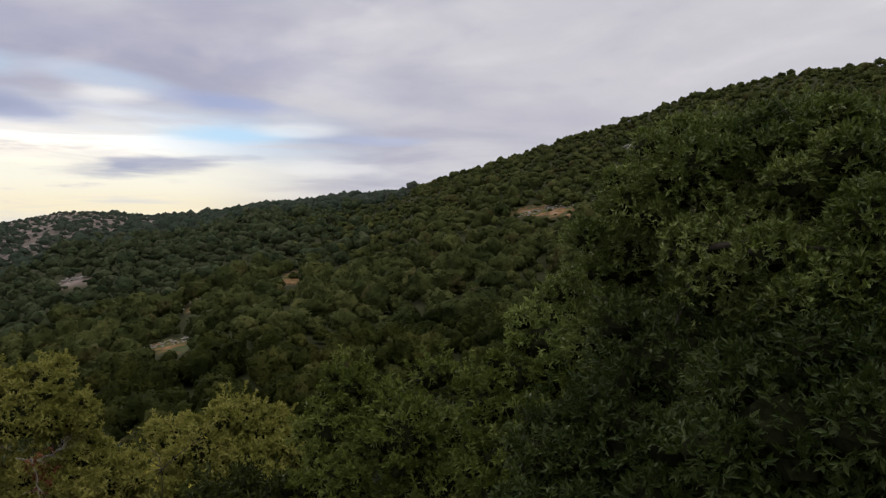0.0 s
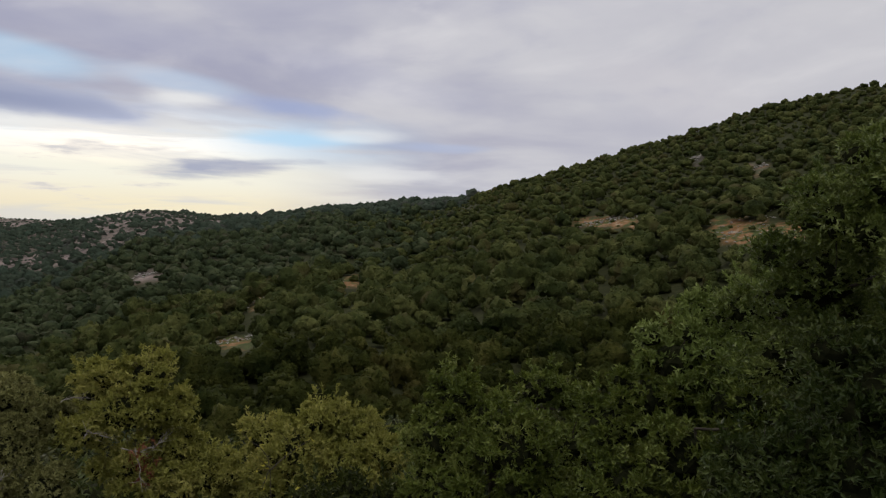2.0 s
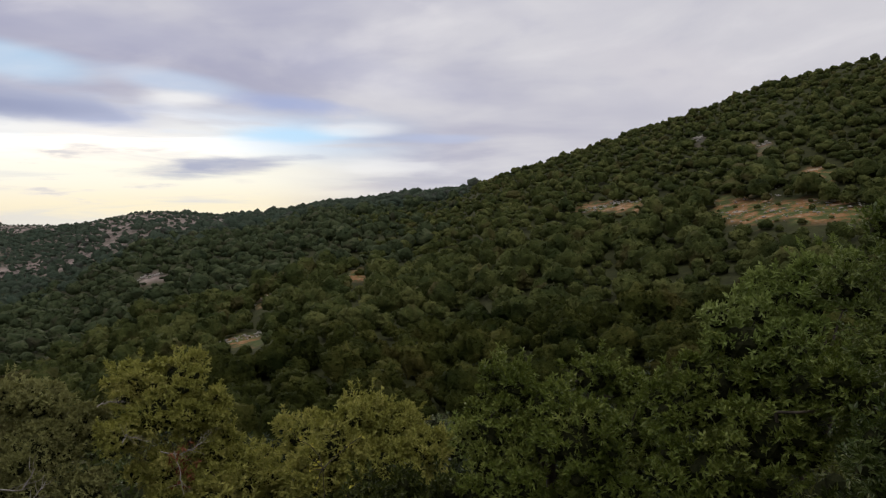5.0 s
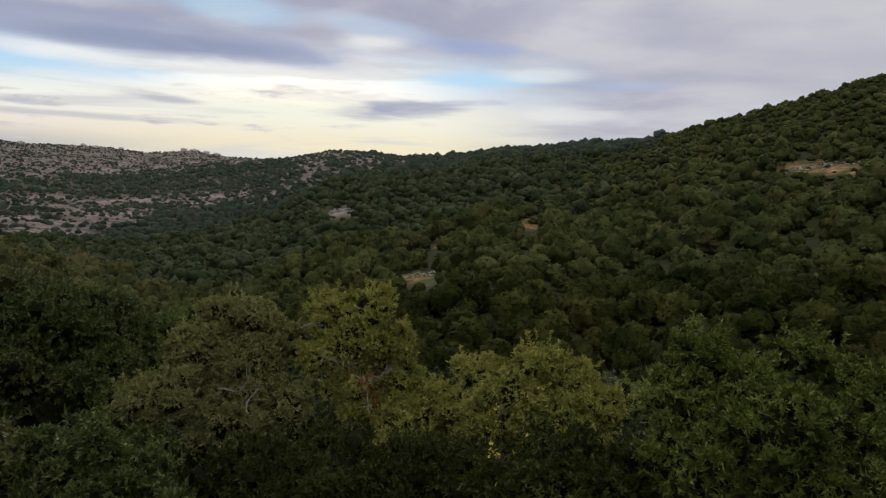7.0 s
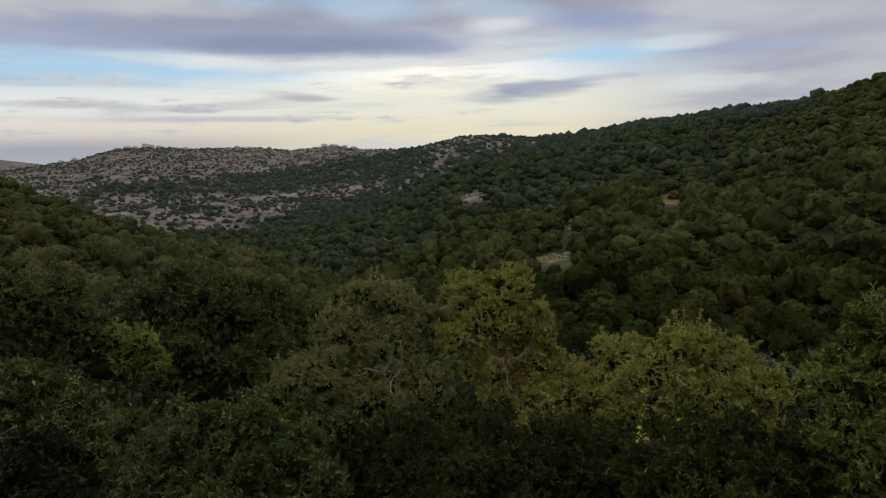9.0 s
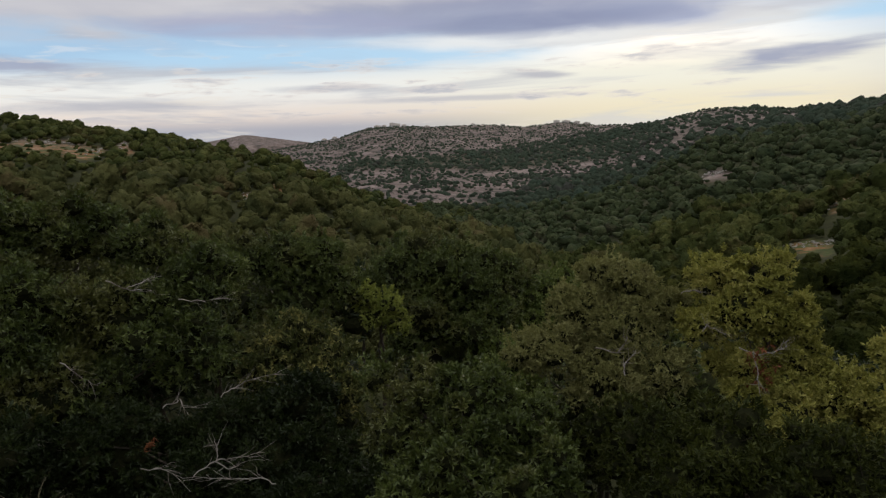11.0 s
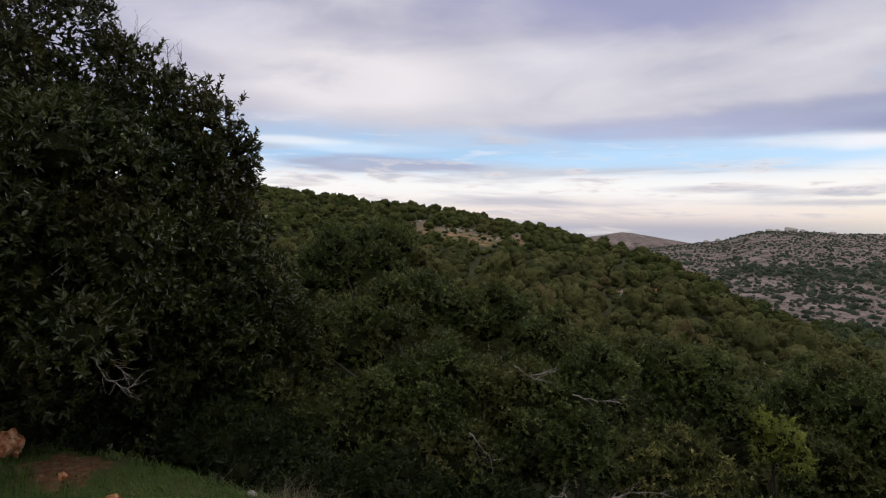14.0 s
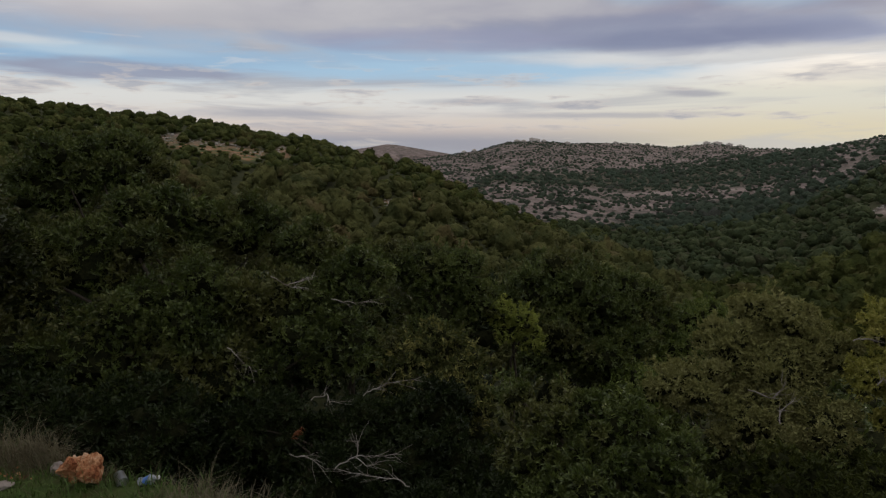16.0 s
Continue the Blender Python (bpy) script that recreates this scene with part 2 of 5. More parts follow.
OAK = leaf_material("oak_leaves", (0.043, 0.074, 0.013), (0.125, 0.160, 0.028), (0.362, 0.401, 0.125), rough=0.38, gloss=0.35, through_light=0.22)
# near-black leaf colour that carries the shade found under the trees
SHADE = leaf_material("under_tree_shade_leaves", (0.018, 0.026, 0.005), (0.046, 0.056, 0.008), (0.118, 0.130, 0.030))
OAK_BROWN = leaf_material("bronzed_oak_leaves", (0.028, 0.045, 0.010), (0.085, 0.111, 0.022), (0.211, 0.247, 0.069), rough=0.38, gloss=0.4, bronze=0.5)
# darker leaf colour that carries the overhung shade at the crowns' feet
OAK_SHADED = leaf_material("shaded_oak_leaves", (0.009, 0.016, 0.005), (0.021, 0.032, 0.006), (0.059, 0.080, 0.024), rough=0.42, gloss=0.25)
SPOTTED = leaf_material("yellow_flecked_leaves", (0.036, 0.048, 0.010), (0.082, 0.092, 0.024), (0.52, 0.47, 0.16), patch=5.0)
OLIVE = leaf_material("grey_green_leaves", (0.131, 0.134, 0.041), (0.235, 0.231, 0.081), (0.362, 0.345, 0.151), gloss=0.1)
YELLOW = leaf_material("turning_leaves", (0.143, 0.152, 0.025), (0.291, 0.284, 0.061), (0.516, 0.468, 0.148))
FRESH = leaf_material("fresh_oak_leaves", (0.053, 0.077, 0.012), (0.130, 0.161, 0.025), (0.285, 0.305, 0.079), rough=0.45, gloss=0.22, through_light=0.15)
LIGHT = leaf_material("pale_green_leaves", (0.088, 0.125, 0.023), (0.170, 0.215, 0.047), (0.296, 0.341, 0.107))
HOLM = leaf_material("holm_oak_leaves", (0.014, 0.023, 0.006), (0.044, 0.057, 0.011), (0.145, 0.152, 0.048), rough=0.34, gloss=0.5, bronze=0.6)
PALE = leaf_material("pale_yellow_leaves", (0.138, 0.175, 0.030), (0.272, 0.303, 0.062), (0.455, 0.464, 0.134))
# glossy leaves darkened in colour for the self-shade of the right oak's foot
BUSH_SHADED = leaf_material("shaded_glossy_oak_leaves", (0.017, 0.031, 0.006), (0.047, 0.068, 0.013), (0.128, 0.146, 0.041), rough=0.42, gloss=0.22)
RUST = leaf_material("dead_orange_leaves", (0.113, 0.037, 0.015), (0.184, 0.067, 0.026), (0.254, 0.111, 0.044))
WOODS = leaf_material("hillside_foliage", (0.020, 0.028, 0.008), (0.072, 0.085, 0.023), (0.183, 0.182, 0.058), patch=0.10, rough=0.8, gloss=0.05, fine=3.2, through_light=0.1)
# leaf colour darkened to put the lower slope's shade into it
WOODS_SHADED = leaf_material("shaded_hillside_foliage", (0.011, 0.016, 0.003), (0.048, 0.056, 0.011), (0.141, 0.135, 0.034), patch=0.10, rough=0.8, gloss=0.05, fine=3.2, through_light=0.1)
# bluish leaf colour: distance haze is put into it
WOODS_HAZY = leaf_material("hazy_hillside_foliage", (0.020, 0.029, 0.013), (0.062, 0.080, 0.034), (0.125, 0.140, 0.066), patch=0.10, rough=0.8, gloss=0.05, fine=2.4, through_light=0.1)
WOODS_DRY = leaf_material("brownish_hillside_foliage", (0.034, 0.040, 0.014), (0.098, 0.102, 0.034), (0.190, 0.184, 0.068), patch=0.10, rough=0.8, gloss=0.05, fine=2.4, through_light=0.1)
# greyed, bluish scrub colour, with the far hills' haze mixed in
SCRUB_HAZY = leaf_material("hazy_scrub_foliage", (0.040, 0.056, 0.037), (0.066, 0.087, 0.057), (0.102, 0.122, 0.084), patch=0.02, rough=0.9, gloss=0.03, fine=0.8, through_light=0.1)

BARK, t, b = material("grey_bark")
c = ramp(t, fuzz(t, place(t), 14, 6, 0.65).outputs[0], ((0.3, (0.035, 0.027, 0.018)), (0.6, (0.08, 0.062, 0.042)), (0.8, (0.15, 0.125, 0.09))))
link(t, c, b.inputs["Base Color"])
b.inputs["Roughness"].default_value = 0.9
# near-black filler colour that paints the shaded inside of the crowns
CORE_SHADE, t, b = material("crown_core_shade")
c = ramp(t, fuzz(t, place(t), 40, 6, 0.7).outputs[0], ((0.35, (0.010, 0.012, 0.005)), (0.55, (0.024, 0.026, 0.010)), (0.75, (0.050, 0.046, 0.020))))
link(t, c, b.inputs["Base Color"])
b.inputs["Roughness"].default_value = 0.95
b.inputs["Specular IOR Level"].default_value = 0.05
DEADWOOD, t, b = material("bleached_dead_wood")
c = ramp(t, fuzz(t, place(t), 9, 5, 0.6).outputs[0], ((0.3, (0.17, 0.14, 0.11)), (0.55, (0.34, 0.30, 0.26)), (0.8, (0.48, 0.44, 0.40))))
link(t, c, b.inputs["Base Color"])
b.inputs["Roughness"].default_value = 0.85

# one ground sheet: leaf litter and low green under the trees, red earth and limestone where it lies bare, grass on the terrace
GROUND, t, b = material("hillside_ground")
p = place(t)
bare = t.nodes.new("ShaderNodeAttribute")
bare.attribute_name = "bare"
grass = t.nodes.new("ShaderNodeAttribute")
grass.attribute_name = "grass"
trodden = t.nodes.new("ShaderNodeAttribute")
trodden.attribute_name = "worn"
litter = ramp(t, fuzz(t, p, 0.9, 8, 0.65).outputs[0], ((0.3, (0.028, 0.030, 0.012)), (0.6, (0.052, 0.055, 0.020)), (0.8, (0.085, 0.080, 0.036))))
soil = ramp(t, fuzz(t, p, 0.42, 8, 0.72).outputs[0], ((0.40, (0.060, 0.080, 0.022)), (0.49, (0.11, 0.120, 0.042)), (0.53, (0.27, 0.125, 0.050)), (0.59, (0.30, 0.18, 0.09)), (0.66, (0.42, 0.36, 0.28))))
stony = ramp(t, fuzz(t, p, 0.040, 9, 0.75).outputs[0], ((0.40, (0.075, 0.072, 0.056)), (0.48, (0.16, 0.124, 0.106)), (0.56, (0.26, 0.200, 0.172)), (0.69, (0.37, 0.310, 0.27))))
dist = t.nodes.new("ShaderNodeVectorMath")
dist.operation = "LENGTH"
link(t, p, dist.inputs[0])
soil = blend(t, steps(t, dist.outputs["Value"], 105.0, 160.0), soil, stony)
turf = ramp(t, fuzz(t, p, 7.0, 8, 0.72).outputs[0], ((0.28, (0.12, 0.068, 0.034)), (0.38, (0.065, 0.066, 0.024)), (0.55, (0.050, 0.076, 0.020)), (0.75, (0.080, 0.110, 0.032))))
earth = ramp(t, fuzz(t, p, 16, 8, 0.75).outputs[0], ((0.34, (0.055, 0.030, 0.016)), (0.50, (0.14, 0.070, 0.036)), (0.60, (0.20, 0.115, 0.064)), (0.72, (0.34, 0.25, 0.17))))
turf = blend(t, steps(t, calc(t, "ADD", trodden.outputs["Fac"], calc(t, "SUBTRACT", fuzz(t, p, 9, 5, 0.7).outputs[0], 0.5)), 0.22, 0.50), turf, earth)
c = blend(t, bare.outputs["Fac"], litter, soil)
c = blend(t, grass.outputs["Fac"], c, turf)
link(t, c, b.inputs["Base Color"])
b.inputs["Roughness"].default_value = 0.95
b.inputs["Specular IOR Level"].default_value = 0.1
bump = t.nodes.new("ShaderNodeBump")
bump.inputs["Strength"].default_value, bump.inputs["Distance"].default_value = 0.5, 0.03
link(t, fuzz(t, p, 11, 6, 0.7).outputs[0], bump.inputs["Height"])
link(t, bump.outputs[0], b.inputs["Normal"])


def rock_material(name, stops, scale=6.0):
    m, t, b = material(name)
    n = fuzz(t, place(t), scale, 9, 0.68)
    link(t, ramp(t, n.outputs[0], stops), b.inputs["Base Color"])
    b.inputs["Roughness"].default_value = 0.92
    bp = t.nodes.new("ShaderNodeBump")
    bp.inputs["Strength"].default_value, bp.inputs["Distance"].default_value = 0.7, 0.02
    link(t, fuzz(t, place(t), scale * 4, 8, 0.7).outputs[0], bp.inputs["Height"])
    link(t, bp.outputs[0], b.inputs["Normal"])
    return m


LIMESTONE = rock_material("limestone", ((0.3, (0.19, 0.165, 0.135)), (0.5, (0.36, 0.33, 0.285)), (0.7, (0.50, 0.47, 0.42))), 2.0)
LEDGE = rock_material("weathered_ledge_stone", ((0.3, (0.16, 0.13, 0.105)), (0.5, (0.27, 0.225, 0.19)), (0.7, (0.37, 0.32, 0.275))), 0.8)
ORANGE_ROCK = rock_material("iron_stained_rock", ((0.34, (0.10, 0.032, 0.014)), (0.44, (0.36, 0.115, 0.040)), (0.54, (0.56, 0.28, 0.13)), (0.66, (0.72, 0.53, 0.36))), 16.0)


# ---- mesh helpers ----
def mesh_from(name, verts, faces, mat, smooth=False):
    """A mesh from numpy arrays: verts (n, 3) and faces (m, 3) or (m, 4)."""
    me = bpy.data.meshes.new(name)
    verts, faces = np.asarray(verts, np.float32), np.asarray(faces, np.int32)
    k = faces.shape[1]
    me.vertices.add(len(verts))
    me.vertices.foreach_set("co", verts.ravel())
    me.loops.add(faces.size)
    me.loops.foreach_set("vertex_index", faces.ravel())
    me.polygons.add(len(faces))
    me.polygons.foreach_set("loop_start", np.arange(len(faces), dtype=np.int32) * k)
    me.polygons.foreach_set("use_smooth", np.broadcast_to(np.asarray(smooth, bool), len(faces)).copy())
    me.update(calc_edges=True)
    me.materials.append(mat)
    return me


def part(name, me, parent, label=""):
    ob = new(name, me)
    ob.parent = parent
    return tagged(ob, label) if label else ob


def unit(v):
    return v / np.maximum(np.linalg.norm(v, axis=-1, keepdims=True), 1e-9)


def square_to(v, rng):
    """A random unit vector square to each v."""
    return unit(np.cross(v, rng.normal(size=v.shape)))


def tube(points, radii, sides=6):
    """Rings of vertices along a line, with the radius at each point."""
    points, radii = np.asarray(points, float), np.asarray(radii, float)
    d = np.gradient(points, axis=0)
    d = unit(d)
    a = unit(np.cross(d, np.array([0.31, 0.95, 0.11])))
    b = np.cross(d, a)
    ang = np.linspace(0, 2 * math.pi, sides, endpoint=False)
    ring = points[:, None] + radii[:, None, None] * (np.cos(ang)[None, :, None] * a[:, None] + np.sin(ang)[None, :, None] * b[:, None])
    v = ring.reshape(-1, 3)
    i = np.arange(len(points) - 1)[:, None] * sides
    j = np.arange(sides)[None]
    f = np.stack([i + j, i + (j + 1) % sides, i + sides + (j + 1) % sides, i + sides + j], -1).reshape(-1, 4)
    return v, f


def joined(pieces):
    vs, fs, n = [], [], 0
    for v, f in pieces:
        vs.append(v)
        fs.append(f + n)
        n += len(v)
    return np.concatenate(vs), np.concatenate(fs)


def wander(rng, a, b, n=7, wild=0.08):
    """A crooked line from a to b."""
    s = np.linspace(0, 1, n)[:, None]
    p = np.asarray(a) * (1 - s) + np.asarray(b) * s
    k = rng.normal(size=(n, 3)) * wild * np.linalg.norm(np.asarray(b) - np.asarray(a))
    k = np.cumsum(k, 0) * 0.5
    k -= s * k[-1]
    k[0] = 0
    return p + k


def ico(level):
    bm = bmesh.new()
    bmesh.ops.create_icosphere(bm, subdivisions=level, radius=1)
    v = np.array([q.co for q in bm.verts])
    f = np.array([[q.index for q in p.verts] for p in bm.faces])
    bm.free()
    return v, f


ICO1, ICO2, ICO3, ICO4 = ico(1), ico(2), ico(3), ico(4)
ICO = {1: ICO1, 2: ICO2, 3: ICO3}


def rosettes(rng, pos, axis, per, size, spread=0.6, broad=False):
    """Leaves set in rosettes round a shoot's tip: each a folded blade, of two triangles, or of four with a rounder outline."""
    s = len(pos)
    u = square_to(axis, rng)
    w = np.cross(axis, u)
    phi = rng.uniform(0, 2 * math.pi, (s, per, 1))
    tilt = rng.uniform(0.25, 1.35, (s, per, 1))
    radial = np.cos(phi) * u[:, None] + np.sin(phi) * w[:, None]
    d = np.cos(tilt) * axis[:, None] + np.sin(tilt) * radial
    ln = size * rng.uniform(0.65, 1.25, (s, per, 1))
    base = pos[:, None] + axis[:, None] * rng.uniform(-1.6, 0.4, (s, per, 1)) * size * spread
    nrm = unit(np.cross(d, np.cross(axis[:, None] + 0.35 * rng.normal(size=(s, per, 3)), d)))
    side = np.cross(d, nrm)
    wd = ln * rng.uniform(0.14, 0.21, (s, per, 1))
    tip = base + d * ln - nrm * ln * 0.06
    if broad:
        a, b = base + d * ln * 0.30, base + d * ln * 0.68 - nrm * ln * 0.02
        v = np.stack([base, a + side * wd + nrm * wd * 0.35, b + side * wd * 0.85 + nrm * wd * 0.3, tip, b - side * wd * 0.85 + nrm * wd * 0.3, a - side * wd + nrm * wd * 0.35], 2)
        faces = ([0, 1, 2], [0, 2, 3], [0, 3, 4], [0, 4, 5])
    else:
        mid = base + d * ln * 0.45
        v = np.stack([base, mid + side * wd + nrm * wd * 0.35, tip, mid - side * wd + nrm * wd * 0.35], 2)
        faces = ([0, 1, 2], [0, 2, 3])
    k = v.shape[2]
    v = v.reshape(-1, 3)
    q = np.arange(s * per)[:, None] * k
    return v, np.concatenate([q + f for f in faces], 0)


def shade_core(rng, balls, share, level):
    """A dark ragged solid inside each clump that stands for the crown's inner shade, open where the clumps part."""
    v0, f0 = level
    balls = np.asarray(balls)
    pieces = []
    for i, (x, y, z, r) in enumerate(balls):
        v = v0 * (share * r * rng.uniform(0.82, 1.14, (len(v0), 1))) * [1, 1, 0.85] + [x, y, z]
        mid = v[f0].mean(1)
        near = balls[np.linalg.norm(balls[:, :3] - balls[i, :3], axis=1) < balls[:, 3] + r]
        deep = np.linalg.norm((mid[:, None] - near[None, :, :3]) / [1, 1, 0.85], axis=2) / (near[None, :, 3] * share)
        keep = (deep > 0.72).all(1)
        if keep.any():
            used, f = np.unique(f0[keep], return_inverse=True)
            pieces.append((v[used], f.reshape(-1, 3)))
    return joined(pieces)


def clumped(rng, lobes, per=9):
    """Each lobe broken up into leafy clumps that stand out of it, with hollows between them."""
    out = []
    for x, y, z, r in lobes:
        n = per + int(rng.integers(-2, 3))
        for i in range(n):
            h = 1 - 1.75 * (i + 0.5) / n
            a = 2.399 * i + rng.uniform(0, 6.28) / n
            w = math.sqrt(1 - h * h)
            d = r * rng.uniform(0.58, 0.92)
            out.append((x + d * w * math.cos(a), y + d * w * math.sin(a), z + d * h * 0.85, r * rng.uniform(0.24, 0.46)))
    return np.array(out)


def crown_shoots(rng, lobes, n, inner=0.0, rise=0.25):
    """Shoot tips over the outsides of a crown's lobes (x, y, z, radius), and the way that each points."""
    lobes = np.asarray(lobes)
    w = lobes[:, 3] ** 2
    k = rng.choice(len(lobes), n * 3, p=w / w.sum())
    d = unit(rng.normal(size=(n * 3, 3)) + [0, 0, rise])
    bump = 1 + 0.16 * np.sin(d @ [5.1, 2.3, 3.7] + k) * np.sin(d @ [-2.2, 4.9, 3.1] + 2 * k)
    r = lobes[k, 3] * bump * np.sqrt(rng.uniform(0.55, 1.1, n * 3)) * (1 - inner)
    p = lobes[k, :3] + d * r[:, None] * [1, 1, 0.85]
    # drop shoots that lie deep within another lobe
    keep = np.concatenate([(np.linalg.norm((q[:, None] - lobes[None, :, :3]) / [1, 1, 0.85], axis=2) / lobes[None, :, 3]).min(1) > 0.72 * (1 - inner)
                           for q in np.array_split(p, max(1, len(p) * len(lobes) // 400000))])
    p, d = p[keep][:n], d[keep][:n]
    return p, unit(d + 0.35 * rng.normal(size=d.shape) + [0, 0, 0.25])


def lobes_of(rng, height, radius, base=0.3, count=9):
    """Lobes of a crown of that height and radius, whose foliage starts at base (a share of the height)."""
    out, mid, half = [], height * (1 + base) / 2, height * (1 - base) / 2
    for i in range(count):
        a, h = 2.399 * i + rng.uniform(-0.4, 0.4), -0.75 + 1.55 * (i + 0.5) / count
        ring = math.sqrt(max(0.05, 1 - h * h)) * rng.uniform(0.50, 0.68)
        s = radius * rng.uniform(0.36, 0.52)
        out.append((math.cos(a) * ring * radius, math.sin(a) * ring * radius, mid + h * (half - 0.75 * s), s))
    out.append((0, 0, mid, min(radius, half) * 0.7))
    return np.array(out)


def wood_of(rng, lobes, thick, stems=2):
    """A trunk that forks, and limbs with twigs that reach each lobe. The foot is at the origin."""
    trunks, limbs = [], []
    heart = lobes[:, :3].mean(0)
    for s in range(stems):
        foot = np.array([rng.uniform(-1, 1) * thick * (stems - 1), rng.uniform(-1, 1) * thick * (stems - 1), -0.25])
        top = heart * [0.9, 0.9, 1] + rng.normal(size=3) * [0.12, 0.12, 0.05]
        line = wander(rng, foot, top, 8, 0.05)
        trunks.append(tube(line, np.linspace(thick, thick * 0.4, 8), 8))
        for lobe in lobes[s::stems]:
            limb = [tube(wander(rng, line[rng.integers(4, 8)], lobe[:3] + unit(rng.normal(size=3)) * lobe[3] * 0.3, 7, 0.09), np.linspace(thick * 0.4, thick * 0.08, 7), 5)]
            for _ in range(4):
                tip = lobe[:3] + unit(rng.normal(size=3) + [0, 0, 0.3]) * lobe[3] * 0.98
                limb.append(tube(wander(rng, lobe[:3], tip, 5, 0.1), np.linspace(thick * 0.12, thick * 0.03, 5), 4))
            limbs.append(joined(limb))
    return joined(trunks), limbs


def tree(name, seed, at, lobes, leaf, per, mat, label, category="tree", thick=0.06, stems=2, cover=0.85, whole_limbs=True, skirt=True, leaders=9, leader=0.08, clumps=9, rise=0.7, core=0.62, broad=False, spread=0.6, inside=1.0, heart=3, airy=None):
    """One tree or bush: trunk, limbs and a crown of leaves in rosettes round a dense core. Lobes (x, y, z, radius) count from its foot."""
    rng = np.random.default_rng(seed)
    top = tagged(new(name), label, category)
    top.location = at
    (tv, tf), limbs = wood_of(rng, lobes, thick, stems)
    part("trunk", mesh_from("trunk", tv, tf, BARK, True), top, "crooked grey-brown trunk")
    if not whole_limbs:
        limbs = [joined(limbs)]
    for v, f in limbs:
        part("limb", mesh_from("limb", v, f, BARK, True), top)
    if skirt:
        low = lobes[np.argsort(lobes[:, 2])[: max(2, len(lobes) * 2 // 5)]]
        low = low * [0.80, 0.80, 1, 1.10]
        low[:, 2] -= low[:, 3] * 1.25
    n = int(cover * 12.56 * (lobes[:, 3] ** 2).sum() * 1.1 / (per * 0.2 * leaf ** 2))
    balls = clumped(rng, lobes, clumps)
    shoots = [crown_shoots(rng, balls, int(n * 0.8), 0.0, rise), crown_shoots(rng, lobes * [1, 1, 1, 0.92], int(n * 0.3), 0.0, 0.3)]
    if inside:
        shoots += [crown_shoots(rng, lobes, int(n * 0.22 * inside), 0.36, 0.2), crown_shoots(rng, balls, int(n * 0.16 * inside), 0.30, 0.2)]
    if skirt:
        # sparser growth hangs down below the crown
        shoots.append(crown_shoots(rng, clumped(rng, low, 7), int(n * 0.16), 0.0, 0.1))
        lobes = np.concatenate([lobes, low])
    p, d = (np.concatenate(k) for k in zip(*shoots))
    if airy is not None:
        # the crown thins out towards its top, where the sky shows through
        keep = rng.uniform(size=len(p)) < np.interp(p[:, 2] + at[2], (airy, airy + 0.5), (1.0, 0.60))
        p, d = p[keep], d[keep]
        balls, lobes = balls[balls[:, 2] + at[2] < airy], lobes[lobes[:, 2] + at[2] < airy + 0.2]
    # upright leading shoots that break the outline
    if leaders:
        k = rng.integers(len(lobes), size=leaders * len(lobes))
        ld = unit(rng.normal(size=(len(k), 3)) * [0.9, 0.9, 0.5] + [0, 0, 0.75])
        foot = lobes[k, :3] + ld * lobes[k, 3:4] * 0.95
        up = unit(ld + [0, 0, 0.8])
        ln = leader * rng.uniform(0.4, 1.3, (len(k), 1))
        p = np.concatenate([p] + [foot + up * ln * t for t in (0.35, 0.7, 1.0)])
        d = np.concatenate([d] + [unit(up + 0.3 * rng.normal(size=up.shape)) for _ in range(3)])
    part("crown", mesh_from("crown", *rosettes(rng, p, d, per, leaf, spread, broad), mat), top)
    v, f = joined([shade_core(rng, lobes, core * 0.84, ICO[heart]), shade_core(rng, balls, core * 0.94, ICO[heart - 1])])
    tagged(part("crown_heart", mesh_from("crown_heart", v, f, CORE_SHADE), top), "dark solid core coloured as the inner shade of the crown", kind="stuff")
    return top


# ---- the lie of the land ----
# For each bearing (degrees left of +y): the far crest's distance and height angle, and how hollow the slope is before it.
BEAR = np.array([-180, -90, -60, -48, -36, -28, -21, -14, -5, 0.4, 2.2, 4.0, 9, 15, 19, 22, 25, 28, 30.5, 32.5, 35, 39, 41.8, 45, 49, 53, 56.5, 58.8, 61, 64.5, 68, 75, 100, 140, 180], float)
CREST = np.array([150, 150, 170, 190, 200, 205, 205, 205, 205, 205, 210, 380, 430, 480, 540, 600, 660, 700, 720, 780, 950, 1250, 1400, 1480, 1500, 1480, 1450, 1430, 1380, 1300, 1200, 900, 600, 300, 150], float)
ANGLE = np.array([6, 6, 7.7, 9.6, 11.4, 11.25, 10.2, 8.0, 5.3, 3.6, 2.9, 2.6, 2.1, 1.45, 0.85, 0.5, 0.5, 0.75, 0.75, 0.3, -0.2, -0.15, 0.25, -0.05, 0.3, 0.2, 0.45, 0.3, -0.35, -0.9, -1.4, -1.8, -1.8, 2, 6], float)
HOLLOW = np.array([1.2, 1.2, 1.2, 1.25, 1.3, 1.3, 1.3, 1.3, 1.35, 1.45, 1.55, 1.8, 1.95, 2.2, 2.15, 2.05, 1.95, 1.8, 1.7, 1.6, 1.45, 1.3, 1.25, 1.2, 1.2, 1.3, 1.3, 1.3, 1.3, 1.3, 1.3, 1.3, 1.3, 1.2, 1.2], float)
# the nearer shoulder on the left
L_BEAR = np.array([30, 40, 49, 56, 61, 65, 68, 72, 78, 86, 92, 100, 120, 150, 180], float)
L_CREST = np.array([70, 90, 120, 130, 140, 145, 150, 155, 165, 178, 185, 190, 190, 160, 150], float)
